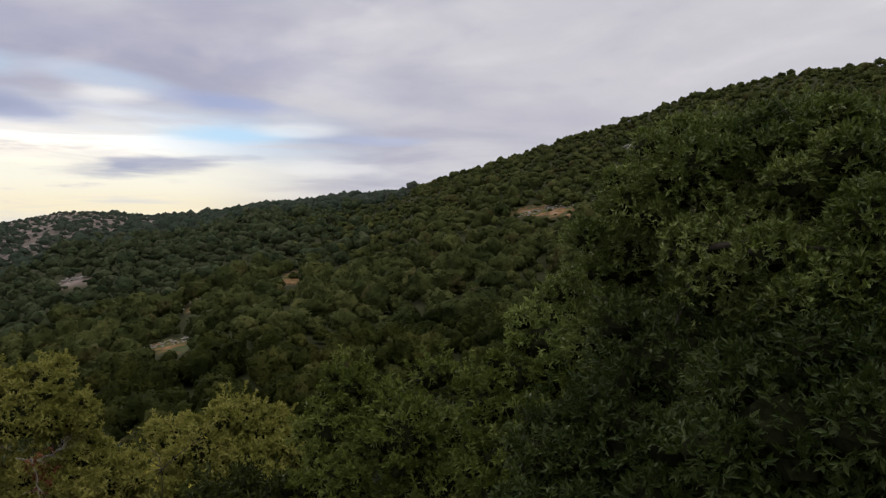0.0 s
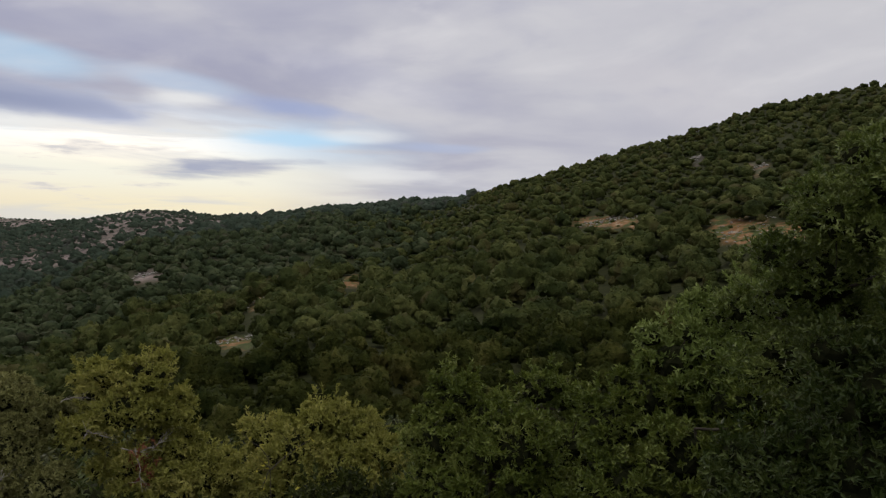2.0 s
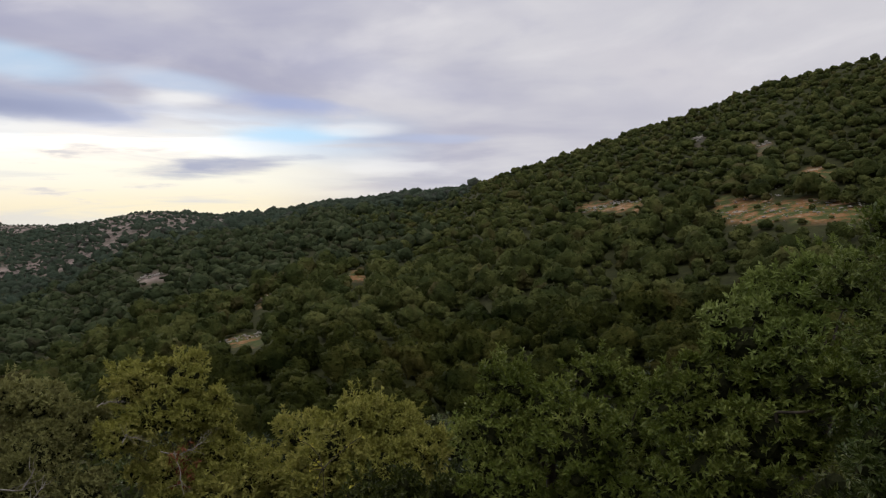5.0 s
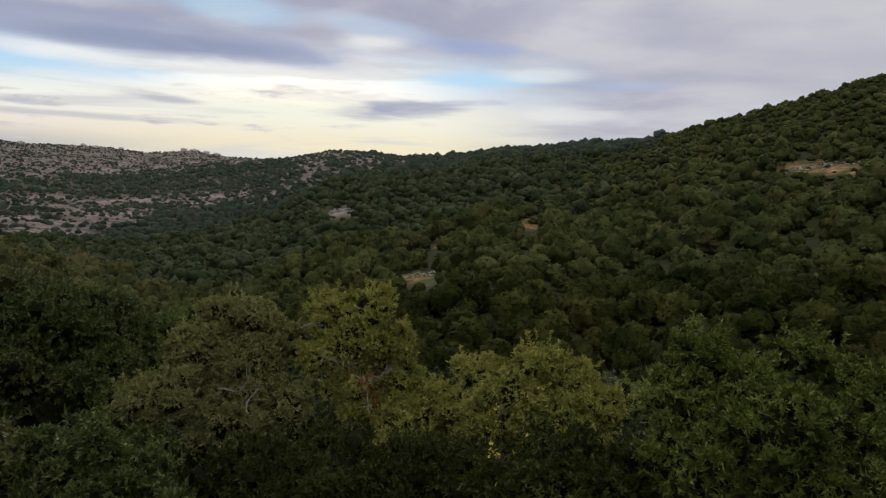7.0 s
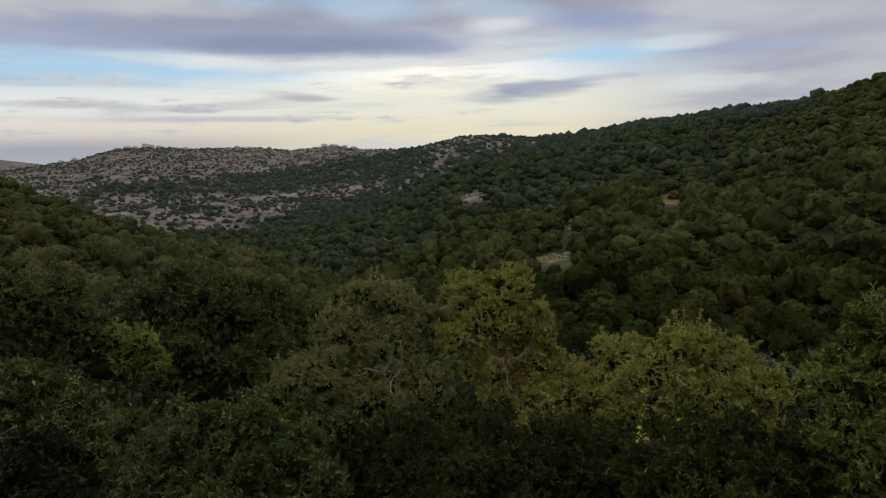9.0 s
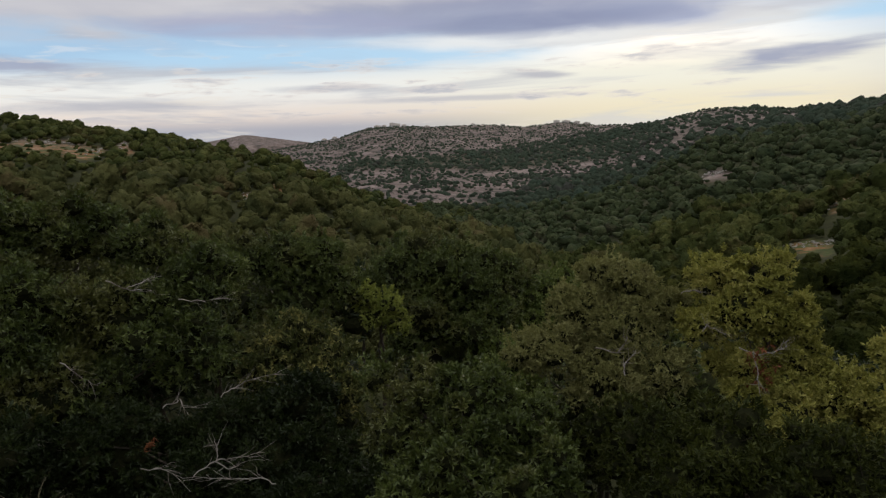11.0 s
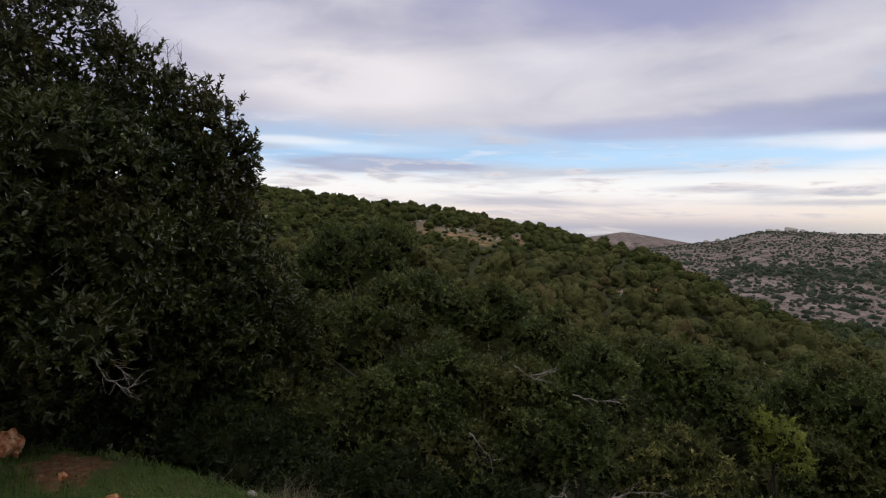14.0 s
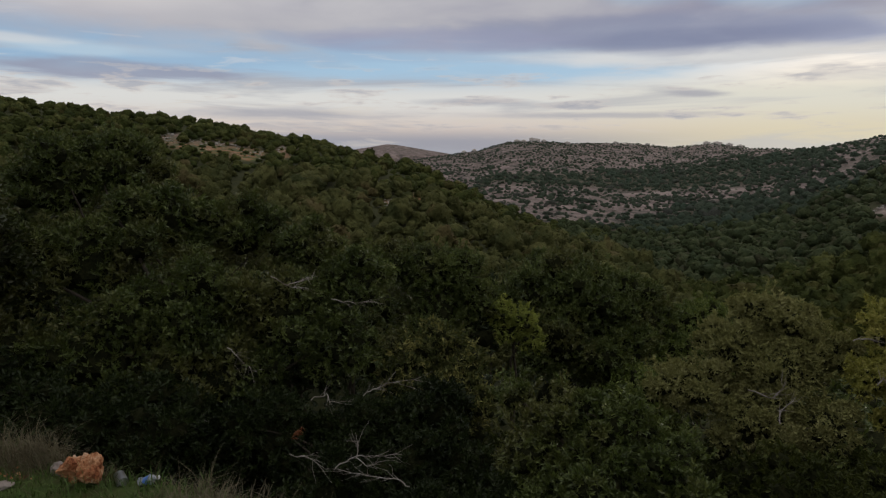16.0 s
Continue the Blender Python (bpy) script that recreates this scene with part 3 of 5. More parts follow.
L_ANGLE = np.array([-20, -14, -9.4, -6.8, -4.8, -2.9, -1.65, -0.75, 0.6, 1.85, 2.35, 3.2, 4.0, 5.0, 6.0], float)
ROOT, ROOT_ANGLE = 26.0, -19.5


def soft(x):
    return x * x * (3 - 2 * x)


def bearing(x, y):
    return np.degrees(np.arctan2(-x, y))


def edge_of_terrace(az):
    return np.interp(az, [-180, -120, -60, 0, 40, 55, 70, 80, 85, 91, 96, 102, 111, 130, 150, 180], [9, 6, 1.5, 1.2, 1.9, 2.4, 3.05, 3.58, 3.98, 4.40, 5.0, 5.45, 6.4, 8, 9, 9])


def bank(az, r):
    out = r - edge_of_terrace(az)
    out = 0.5 * (out + np.sqrt(out * out + 0.012)) - 0.003
    out = np.maximum(out, 0)
    return -2.5 * (1 - np.exp(-out / 2.2)) - 0.235 * out


def angle_on(r, crest, angle, hollow):
    s = np.clip(np.log(crest / r) / np.log(crest / ROOT), 0, 1)
    return angle - (angle - ROOT_ANGLE) * s ** hollow


def height_at(az, r):
    """The ground's height on a bearing at a distance."""
    az, r = np.broadcast_arrays(np.asarray(az, float), np.asarray(r, float))
    crest, ang, hol = np.interp(az, BEAR, CREST), np.interp(az, BEAR, ANGLE), np.interp(az, BEAR, HOLLOW)
    rr = np.maximum(r, ROOT)
    z1 = EYE + rr * np.tan(np.radians(angle_on(rr, crest, ang, hol)))
    fall = np.maximum(rr - crest, 0)
    z1 = z1 - np.where(fall > 0, 0.10 * fall + (rr - np.minimum(rr, crest)) * np.tan(np.radians(ang)) * 0.9, 0)
    lc, la = np.interp(az, L_BEAR, L_CREST), np.interp(az, L_BEAR, L_ANGLE)
    z2 = EYE + rr * np.tan(np.radians(angle_on(rr, lc, la, 1.5)))
    lfall = np.maximum(rr - lc, 0)
    z2 = z2 - 0.30 * lfall - lfall * np.tan(np.radians(la))
    z2 = np.where(az > 30, z2, -1e4)
    z = np.maximum(z1, z2)
    plain = EYE - rr * math.tan(radians(0.75))
    cone = EYE + 3400 * math.tan(radians(0.25)) - np.abs(rr - 3400) * 0.06 - 3400 * np.radians(np.abs(az - 69.0)) * 0.16
    cone = np.where((az > 55) & (az < 85), cone, -1e4)
    far = np.maximum(np.maximum(plain, cone), z)
    z = np.where(rr > 1600, far, z)
    near = bank(az, r)
    w = soft(np.clip((r - 9) / (ROOT - 9), 0, 1))
    z = np.where(r < ROOT, near * (1 - w) + (EYE + r * math.tan(radians(ROOT_ANGLE))) * w, z)
    return z


# bare places on the slopes: bearing, height angle, half width and half height in degrees
GLADES = ((-9.0, 1.15, 2.6, 0.16), (-19.5, 0.7, 2.4, 0.8), (-24.0, 0.6, 3.4, 0.5), (13.2, -4.6, 1.1, 0.25), (21.3, -6.5, 0.7, 0.25), (23.2, -9.8, 1.8, 0.17),
          (29.8, -4.3, 1.1, 0.1), (17.5, -11.0, 0.4, 0.15), (69.2, -5.0, 0.8, 0.25), (66.6, -4.1, 0.7, 0.2), (83.6, 0.05, 2.1, 0.24), (81.0, -0.6, 1.3, 0.24), (78.0, -0.35, 0.6, 0.22), (86.8, 0.6, 0.8, 0.28), (-24.5, 3.4, 0.8, 0.12), (-16.0, 6.5, 0.5, 0.1), (-20.6, 5.7, 0.6, 0.1), (25.1, -8.5, 0.35, 0.15), (-0.5, -5.6, 0.35, 0.12))


def glade(az, lo, hi):
    """Whether anything that spans the height angles lo to hi on a bearing stands in a bare place."""
    hit = np.zeros(np.shape(az), bool)
    for a, e, wa, we in GLADES:
        off = np.maximum(np.maximum(lo - e, e - hi), 0)
        hit |= ((az - a) / wa) ** 2 + (off / we) ** 2 < 1 + 0.35 * np.sin(az * 7 + lo * 5)
    return hit


def openness(az, ang, x, y):
    """How bare the ground lies: woods in the valley and on the near flanks, stony scrub on the far hills above them."""
    # woods climb to this line; above it scrub on stony ground
    line = np.interp(az, [-60, 0, 5, 8, 15, 22, 28, 32, 37, 42, 50, 58, 66, 75], [30, 30, 4.0, 3.0, 1.6, 0.2, -1.4, -2.6, -4.0, -5.0, -7.2, -7.0, -7.0, -7.0])
    # the bare village hill begins here, over a belt of denser scrub
    hill = np.interp(az, [20, 22, 28, 33, 36, 39, 44, 48, 54, 60, 63, 75], [40, 6, 0.3, -0.3, -0.5, -0.9, -1.7, -2.0, -2.2, -2.3, -4.5, -6])
    wave = np.sin(x * 0.021 + 2 * np.sin(y * 0.013)) * np.sin(y * 0.024 + 2 * np.sin(x * 0.017))
    on_hill = np.clip((ang - hill) / 0.25 + 0.3 * wave, 0, 1)
    deep = np.interp(az, [30, 34, 40, 48, 55, 62], [0.7, 0.9, 0.95, 0.75, 0.5, 0.3])
    belt = np.clip(2.2 - 1.6 * np.abs(ang - hill + deep + 0.08 + 0.25 * wave * deep) / deep, 0, 1)
    low = np.clip((ang - line) / 0.7 + 0.5 * wave, 0, 1) * (np.interp(az, [20, 26, 34, 42, 47, 75], [0.66, 0.80, 0.78, 0.76, 0.80, 0.80]) - np.interp(az, [33, 44], [0.22, 0.62]) * belt)
    return np.maximum(low, on_hill) * np.where((az > 44) & (np.hypot(x, y) < 235), 0.0, 1.0)


# trodden places on the terrace: from x, y to x, y, and half width
WORN = ((-4.44, -0.42, -4.43, -0.66, 0.07), (-4.41, -0.68, -4.27, -0.76, 0.09), (-4.28, -0.76, -4.25, -0.86, 0.15), (-4.58, -1.08, -4.68, -1.24, 0.10), (-4.02, -0.72, -3.92, -0.90, 0.06), (-5.4, -2.0, -5.6, -2.2, 0.3))


def worn(x, y):
    """How bare the trodden patches of red earth on the terrace are."""
    near = np.full(np.shape(x), 9.0)
    for ax, ay, bx, by, half in WORN:
        s = np.clip(((x - ax) * (bx - ax) + (y - ay) * (by - ay)) / ((bx - ax) ** 2 + (by - ay) ** 2), 0, 1)
        near = np.minimum(near, np.hypot(x - ax - s * (bx - ax), y - ay - s * (by - ay)) / half)
    patchy = np.sin(x * 15.3 + 1.5 * np.sin(y * 13.1)) * np.sin(y * 14.7 + 1.5 * np.sin(x * 12.9))
    return np.clip(0.85 - 0.7 * near + 0.3 * patchy, 0, 1)


def hummocks(x, y):
    return 0.03 * np.sin(x * 3.1 + np.sin(y * 2.3)) * np.sin(y * 2.7 + np.sin(x * 3.7))


def make_ground():
    az = np.concatenate([np.arange(-180, -62, 6.0), np.arange(-62, 124, 0.75), np.arange(124, 180, 6.0)])
    r = np.concatenate([[0.05], np.geomspace(0.5, 12, 90), np.geomspace(12.3, 300, 100), np.geomspace(310, 1600, 40), np.geomspace(1700, 4800, 18)])
    A, Rr = np.meshgrid(az, r, indexing="ij")
    z = height_at(A, Rr)
    x, y = -np.sin(np.radians(A)) * Rr, np.cos(np.radians(A)) * Rr
    rough = np.sin(x * 0.21 + 1.3 * np.sin(y * 0.13)) * np.sin(y * 0.17 + 1.1 * np.sin(x * 0.11))
    z = z + rough * np.clip((Rr - 8) / 60, 0, 1) * np.clip(Rr / 400, 0.15, 1.6) * np.where(Rr > 1700, 0, 1)
    z = z + hummocks(x, y) * (Rr < 12)
    n, k = A.shape
    i, j = np.meshgrid(np.arange(n), np.arange(k - 1), indexing="ij")
    f = np.stack([i * k + j, i * k + j + 1, ((i + 1) % n) * k + j + 1, ((i + 1) % n) * k + j], -1).reshape(-1, 4)[:, ::-1]
    me = mesh_from("ground", np.stack([x, y, z], -1).reshape(-1, 3), f, GROUND, True)
    ob = tagged(new("ground", me), "stony Mediterranean hillside ground with red earth and a grass terrace", "ground", kind="structure")
    ang = np.degrees(np.arctan2(z - EYE, Rr))
    bare_v = glade(A, ang - 0.1, ang + 0.5).astype(float)
    bare_v = np.maximum(bare_v, np.clip(1.5 * openness(A, ang, x, y), 0, 1) * np.clip((Rr - 120) / 80, 0, 1))
    terr = edge_of_terrace(A)
    grass_v = np.clip((terr + 0.35 - Rr) / 0.5, 0, 1)
    for key, val in (("bare", bare_v), ("grass", grass_v), ("worn", worn(x, y) * (Rr < 7))):
        at = me.attributes.new(key, "FLOAT", "POINT")
        at.data.foreach_set("value", val.ravel().astype(np.float32))
    return ob


ground = make_ground()


# houses on the far hilltop and one on the ridge: bearing, distance, width, depth, height
HOUSES = ((57.9, 1440, 13, 9, 6.5), (57.3, 1446, 9, 8, 5), (56.6, 1445, 12, 10, 9), (56.2, 1450, 14, 10, 7), (55.6, 1448, 10, 9, 5.5), (53.6, 1455, 11, 8, 5), (49.6, 1470, 10, 8, 5), (47.0, 1480, 10, 8, 5),
          (43.2, 1470, 13, 9, 6), (42.4, 1420, 13, 10, 8), (41.6, 1400, 16, 11, 6.5), (40.7, 1330, 12, 9, 5.5), (39.9, 1290, 12, 9, 5), (62.5, 1340, 10, 8, 5), (61.6, 1360, 9, 7, 5), (3.4, 372, 7, 5, 2.6))


# ---- woods on the slopes ----
def hill_tree(rng, level, tufts, grain=1.0, lumps=0.30):
    """A small round-headed oak for the slopes: one uneven crown of billows and leafy clumps, with tufts that break its outline. Unit height and width."""
    v0, f0 = level
    o1, o2, o3 = (Vector(rng.uniform(-40, 40, 3)) for _ in range(3))
    lean = rng.normal(size=2) * 0.10
    k = np.array([lumps * 1.5 * (0.5 - abs(noise.noise(Vector(q) * 1.5 + o1))) + lumps * (0.35 - abs(noise.noise(Vector(q) * 3.1 + o2)) * 1.3) + 0.20 * noise.noise(Vector(q) * 7 + o3) for q in v0])
    k = 0.86 + k - lumps * 0.45 + rng.normal(size=len(v0)) * 0.045
    v = v0 * k[:, None] * [0.37, 0.37, 0.44]
    v[:, 2] += 0.44
    v[:, :2] += lean * v[:, 2:3]
    v[:, 2] = np.where(v[:, 2] < 0.44, 0.44 + (v[:, 2] - 0.44) * 0.8, v[:, 2])
    f = f0[v0[f0].mean(1)[:, 2] > -0.62]
    used, f = np.unique(f, return_inverse=True)
    v, f = v[used], f.reshape(-1, 3)
    if tufts:
        up = f[v[f].mean(1)[:, 2] > 0.30]
        i = rng.integers(len(up), size=tufts)
        w = rng.dirichlet((1, 1, 1), tufts)
        c = (v[up[i]] * w[:, :, None]).sum(1)
        d = unit(np.cross(v[up[i, 1]] - v[up[i, 0]], v[up[i, 2]] - v[up[i, 0]]))
        a = square_to(unit(d + 0.5 * rng.normal(size=d.shape)), rng)
        b = unit(np.cross(a, d) * rng.choice([-1, 1], (tufts, 1)) + rng.uniform(0.3, 1.4, (tufts, 1)) * d)
        s = rng.uniform(0.016, 0.042, (tufts, 1)) * grain
        tv = np.stack([c - a * s, c + a * s, c + b * s * 1.3], 1).reshape(-1, 3)
        f = np.concatenate([f, np.arange(tufts * 3).reshape(-1, 3) + len(v)])
        v = np.concatenate([v, tv])
    flags = np.zeros(len(f), bool)
    flags[: len(f) - tufts] = True
    return v, f, flags


def spread(rng, n, az0, az1, r0, r1, gap_of, power=2.0):
    """Random places in a sector, no two nearer than gap_of(distance)."""
    az = rng.uniform(az0, az1, n)
    r = (r0 ** power + rng.uniform(0, 1, n) * (r1 ** power - r0 ** power)) ** (1 / power)
    x, y = -np.sin(np.radians(az)) * r, np.cos(np.radians(az)) * r
    g = gap_of(r)
    cells, keep = {}, []
    size = float(g.max())
    for i in range(n):
        cx, cy = int(x[i] // size), int(y[i] // size)
        ok = True
        for dx in (-1, 0, 1):
            for dy in (-1, 0, 1):
                for j in cells.get((cx + dx, cy + dy), ()):
                    if (x[i] - x[j]) ** 2 + (y[i] - y[j]) ** 2 < g[i] ** 2:
                        ok = False
                        break
                if not ok:
                    break
            if not ok:
                break
        if ok:
            cells.setdefault((cx, cy), []).append(i)
            keep.append(i)
    return az[keep], r[keep], x[keep], y[keep]


def woods(name, label, seed, places, size_of, kinds, mat, thin=0.0, flat=1.0, share=None):
    rng = np.random.default_rng(seed)
    az, r, x, y = places
    z = height_at(az, r)
    w = size_of(r) * np.clip(rng.lognormal(-0.05, 0.45 if flat < 0.8 else 0.42, len(r)), 0.4, 2.0 if flat < 0.8 else 1.7)
    h = w * rng.uniform(0.70 if flat == 1 else 0.55, 1.05, len(r)) * flat
    lo, hi = np.degrees(np.arctan2(z - EYE, r)), np.degrees(np.arctan2(z + h - EYE, r))
    out = glade(az, lo, hi)
    small = out & (rng.uniform(size=len(r)) < np.where(az > 60, 0.6, 0.34))
    shrink = rng.uniform(0.2, 0.5, len(r)) * np.where(az > 60, 1.4, 1.0)
    w, h = np.where(small, w * shrink, w), np.where(small, h * shrink * 0.9, h)
    # nothing behind the crests
    crest = np.maximum(np.interp(az, BEAR, CREST), np.where(az > 48, np.interp(az, L_BEAR, L_CREST), 0))
    gone = (r > crest + 12) | ((az > 48) & (r > np.interp(az, L_BEAR, L_CREST) + 12) & (r < 250) & (hi < np.interp(az, L_BEAR, L_ANGLE) - 0.2))
    for ha, hr, wide, deep, high in HOUSES:
        hx, hy = -math.sin(radians(ha)) * (hr - 8), math.cos(radians(ha)) * (hr - 8)
        gone |= np.hypot(x - hx, y - hy) < wide * 0.55 + 6
    if share:
        gone |= rng.uniform(size=len(r)) > share(az)
    if thin:
        across, along = x * math.cos(0.75) + y * math.sin(0.75), y * math.cos(0.75) - x * math.sin(0.75)
        clump = np.zeros(len(r))
        for wide, deep, share in ((190, 120, 0.5), (75, 48, 0.8), (34, 20, 0.7)):
            clump += share * np.sin(across * 6.28 / wide + 2.2 * np.sin(along * 5.1 / deep + wide)) * np.sin(along * 6.28 / deep + 2.2 * np.sin(across * 4.3 / wide + deep))
        bare = openness(az, lo, x, y)
        gone |= clump + 0.38 * rng.normal(size=len(r)) > np.interp(bare, (0.0, 0.15, 0.35, 0.6, 1.0), (9.0, 1.5, 0.9, 0.38, 0.0)) / thin
        shrub = np.interp(bare, (0.5, 1.0), (1.0, 0.66))
        w, h = w * shrub, h * shrub
    pieces, flags = [], []
    for i in np.nonzero((~out | small) & ~gone)[0]:
        v, f, flag = kinds[rng.integers(len(kinds))]
        a = rng.uniform(0, 6.28)
        ca, sa = math.cos(a), math.sin(a)
        q = v * [w[i], w[i], h[i]]
        q = np.stack([q[:, 0] * ca - q[:, 1] * sa, q[:, 0] * sa + q[:, 1] * ca, q[:, 2]], -1) + [x[i], y[i], z[i] - 0.14 * h[i]]
        pieces.append((q, f))
        flags.append(flag)
    v, f = joined(pieces)
    return tagged(new(name, mesh_from(name, v, f, mat, np.concatenate(flags))), label, "woods", kind="stuff")


rng = np.random.default_rng(5)
near_kinds = [hill_tree(rng, ICO3, 200, 1.5, 0.42) for _ in range(18)]
mid_kinds = [hill_tree(rng, ICO3, 70, 2.0, 0.42) for _ in range(16)]
flank_kinds = [hill_tree(rng, ICO2, 60, 2.1, 0.42) for _ in range(16)]
far_kinds = [hill_tree(rng, ICO1, 8, 2.5, 0.36) for _ in range(10)]
dot_kinds = [hill_tree(rng, ICO1, 0, lumps=0.36) for _ in range(10)]
woods("woods_near_slope", "dense oak scrub covering the near hillside, lower-slope shade in its colour", 21,
      spread(np.random.default_rng(1), 5800, -54, 38, 24, 52, lambda r: 0.80 + r * 0.0125), lambda r: 1.25 + r * 0.019, near_kinds, WOODS_SHADED)
woods("woods_valley_slope", "green oak scrub covering the slope across the hollow", 27,
      spread(np.random.default_rng(8), 4200, 38, 108, 24, 52, lambda r: 0.80 + r * 0.0125), lambda r: 1.25 + r * 0.019, near_kinds, WOODS_DRY)
woods("woods_middle_slope", "dense dark green oak scrub higher on the hillside", 26,
      spread(np.random.default_rng(7), 8500, -54, 44, 52, 95, lambda r: 0.80 + r * 0.0125), lambda r: 1.25 + r * 0.019, mid_kinds, WOODS)
woods("woods_hollow_slope", "brownish green oak scrub rising from the hollow", 29,
      spread(np.random.default_rng(10), 6000, 44, 108, 52, 95, lambda r: 0.80 + r * 0.0125), lambda r: 1.25 + r * 0.017, mid_kinds, WOODS_DRY)
woods("woods_upper_slope", "dense green oak woods covering the upper hillside up to the crest", 22,
      spread(np.random.default_rng(2), 32000, -53, 16, 95, 240, lambda r: 1.55 + r * 0.0014), lambda r: 2.6 - np.clip(r - 120, 0, 90) * 0.007, flank_kinds, WOODS, flat=0.84, share=lambda a: np.clip((16 - a) / 13, 0, 1))
woods("woods_valley_flank", "oak woods along the far flank of the valley, haze put in their colour", 25,
      spread(np.random.default_rng(6), 7000, 3, 54, 95, 260, lambda r: 2.0 + r * 0.0035), lambda r: 2.8 + r * 0.004, flank_kinds, WOODS_HAZY, 2.2, 0.88, share=lambda a: np.clip((a - 3) / 13, 0, 1))
woods("woods_near_shoulder", "brownish green oak scrub on the nearer shoulder of the valley", 28,
      spread(np.random.default_rng(9), 15000, 50, 108, 95, 230, lambda r: 1.35 + r * 0.003), lambda r: 2.0 + r * 0.002, flank_kinds, WOODS, 2.2, 0.86)
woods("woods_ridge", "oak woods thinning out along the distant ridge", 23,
      spread(np.random.default_rng(3), 36000, -2, 66, 240, 760, lambda r: 2.5 + np.clip(r - 260, 0, 900) * 0.0042, 1.5), lambda r: 3.6 + r * 0.0026, far_kinds, SCRUB_HAZY, 1.7, 0.72)
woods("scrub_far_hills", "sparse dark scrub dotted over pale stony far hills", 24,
      spread(np.random.default_rng(4), 62000, 26, 75, 700, 1620, lambda r: 3.8 + 0 * r), lambda r: 5.8 + 0 * r, dot_kinds, SCRUB_HAZY, 1.0, 0.75)


# ---- trees round the terrace: each crown's lobes as x, y, z, radius ----
RIGHT_OAK = ((0.93, 2.20, 1.80, 0.24), (1.12, 1.99, 1.84, 0.22), (0.80, 2.10, 1.74, 0.23), (1.08, 1.93, 1.70, 0.25), (0.66, 2.14, 1.66, 0.20), (1.24, 1.81, 1.75, 0.29), (0.81, 2.36, 1.69, 0.23), (0.66, 2.30, 1.45, 0.23), (0.86, 1.91, 1.46, 0.29), (0.99, 1.61, 1.39, 0.28), (0.57, 2.29, 1.19, 0.21), (1.24, 1.56, 1.48, 0.35), (0.46, 2.44, 1.33, 0.11))
# the right oak's lower lobes, split off to colour their shade into the leaves
SHADED_FOOT = ((0.68, 1.86, 1.16, 0.27), (0.33, 1.84, 0.95, 0.16), (0.98, 1.52, 1.28, 0.25), (0.76, 1.40, 1.12, 0.26), (1.03, 1.29, 1.14, 0.30), (0.53, 1.78, 0.97, 0.23), (0.68, 1.53, 0.92, 0.25), (0.33, 1.71, 0.83, 0.18), (0.45, 1.55, 0.72, 0.24), (0.85, 1.25, 0.82, 0.28))
LIGHT_TREE = ((0.86, 3.85, 1.08, 0.26), (0.57, 3.60, 0.91, 0.26), (1.13, 3.86, 1.22, 0.25), (0.79, 3.50, 0.84, 0.26))
SIDE_OAK = ((0.42, 3.60, 0.71, 0.26), (0.79, 3.30, 0.78, 0.26), (0.24, 3.61, 0.56, 0.23), (0.58, 3.30, 0.52, 0.30), (0.95, 3.05, 0.75, 0.30), (0.30, 3.40, 0.30, 0.28))
ROUND_OAK = ((-0.63, 4.35, 0.47, 0.23), (-0.74, 4.17, 0.23, 0.29), (-0.41, 4.21, 0.37, 0.28), (-0.07, 4.63, 0.48, 0.22), (0.18, 4.77, 0.37, 0.21), (-0.25, 3.95, 0.25, 0.32), (0.12, 4.19, 0.21, 0.30), (-0.67, 3.97, -0.04, 0.32), (-0.09, 3.92, -0.04, 0.36))
TURNING_A = ((-1.94, 5.99, -0.23, 0.26), (-1.66, 6.00, -0.38, 0.30), (-2.11, 5.67, -0.41, 0.34), (-1.69, 5.58, -0.61, 0.41), (-1.35, 5.79, -0.48, 0.25), (-2.56, 6.07, -0.48, 0.26), (-2.30, 5.62, -0.69, 0.37), (-1.39, 5.52, -0.87, 0.36))
TURNING_B = ((-3.93, 5.63, 0.13, 0.25), (-3.61, 5.81, 0.16, 0.25), (-3.67, 5.57, -0.13, 0.36), (-3.35, 5.73, -0.16, 0.23), (-3.89, 5.29, -0.26, 0.19), (-3.27, 5.75, -0.52, 0.27), (-2.92, 5.70, -0.72, 0.33), (-3.52, 5.47, -0.62, 0.30), (-3.10, 5.33, -0.87, 0.37))
OLIVE_CROWN = ((-4.91, 5.19, 0.08, 0.22), (-4.63, 5.38, -0.01, 0.26), (-4.92, 4.92, -0.26, 0.33), (-4.53, 5.07, -0.35, 0.39), (-4.39, 5.47, -0.24, 0.26), (-4.98, 4.59, -0.58, 0.34), (-4.41, 4.72, -0.74, 0.41), (-4.05, 5.02, -0.67, 0.30), (-5.09, 4.33, -0.57, 0.22))
BANK_BUSH = ((-4.00, 2.83, -0.24, 0.29), (-4.27, 2.66, -0.25, 0.30), (-3.69, 2.94, -0.36, 0.28), (-4.33, 2.39, -0.46, 0.30), (-3.82, 2.53, -0.46, 0.35), (-3.45, 2.87, -0.54, 0.28), (-4.74, 2.52, -0.24, 0.19), (-3.87, 2.26, -0.66, 0.37), (-3.43, 2.49, -0.62, 0.35))
LOW_BUSH = ((-1.40, 4.05, -0.28, 0.32), (-1.10, 3.99, -0.25, 0.28), (-1.69, 4.01, -0.48, 0.29), (-1.27, 3.75, -0.45, 0.39))
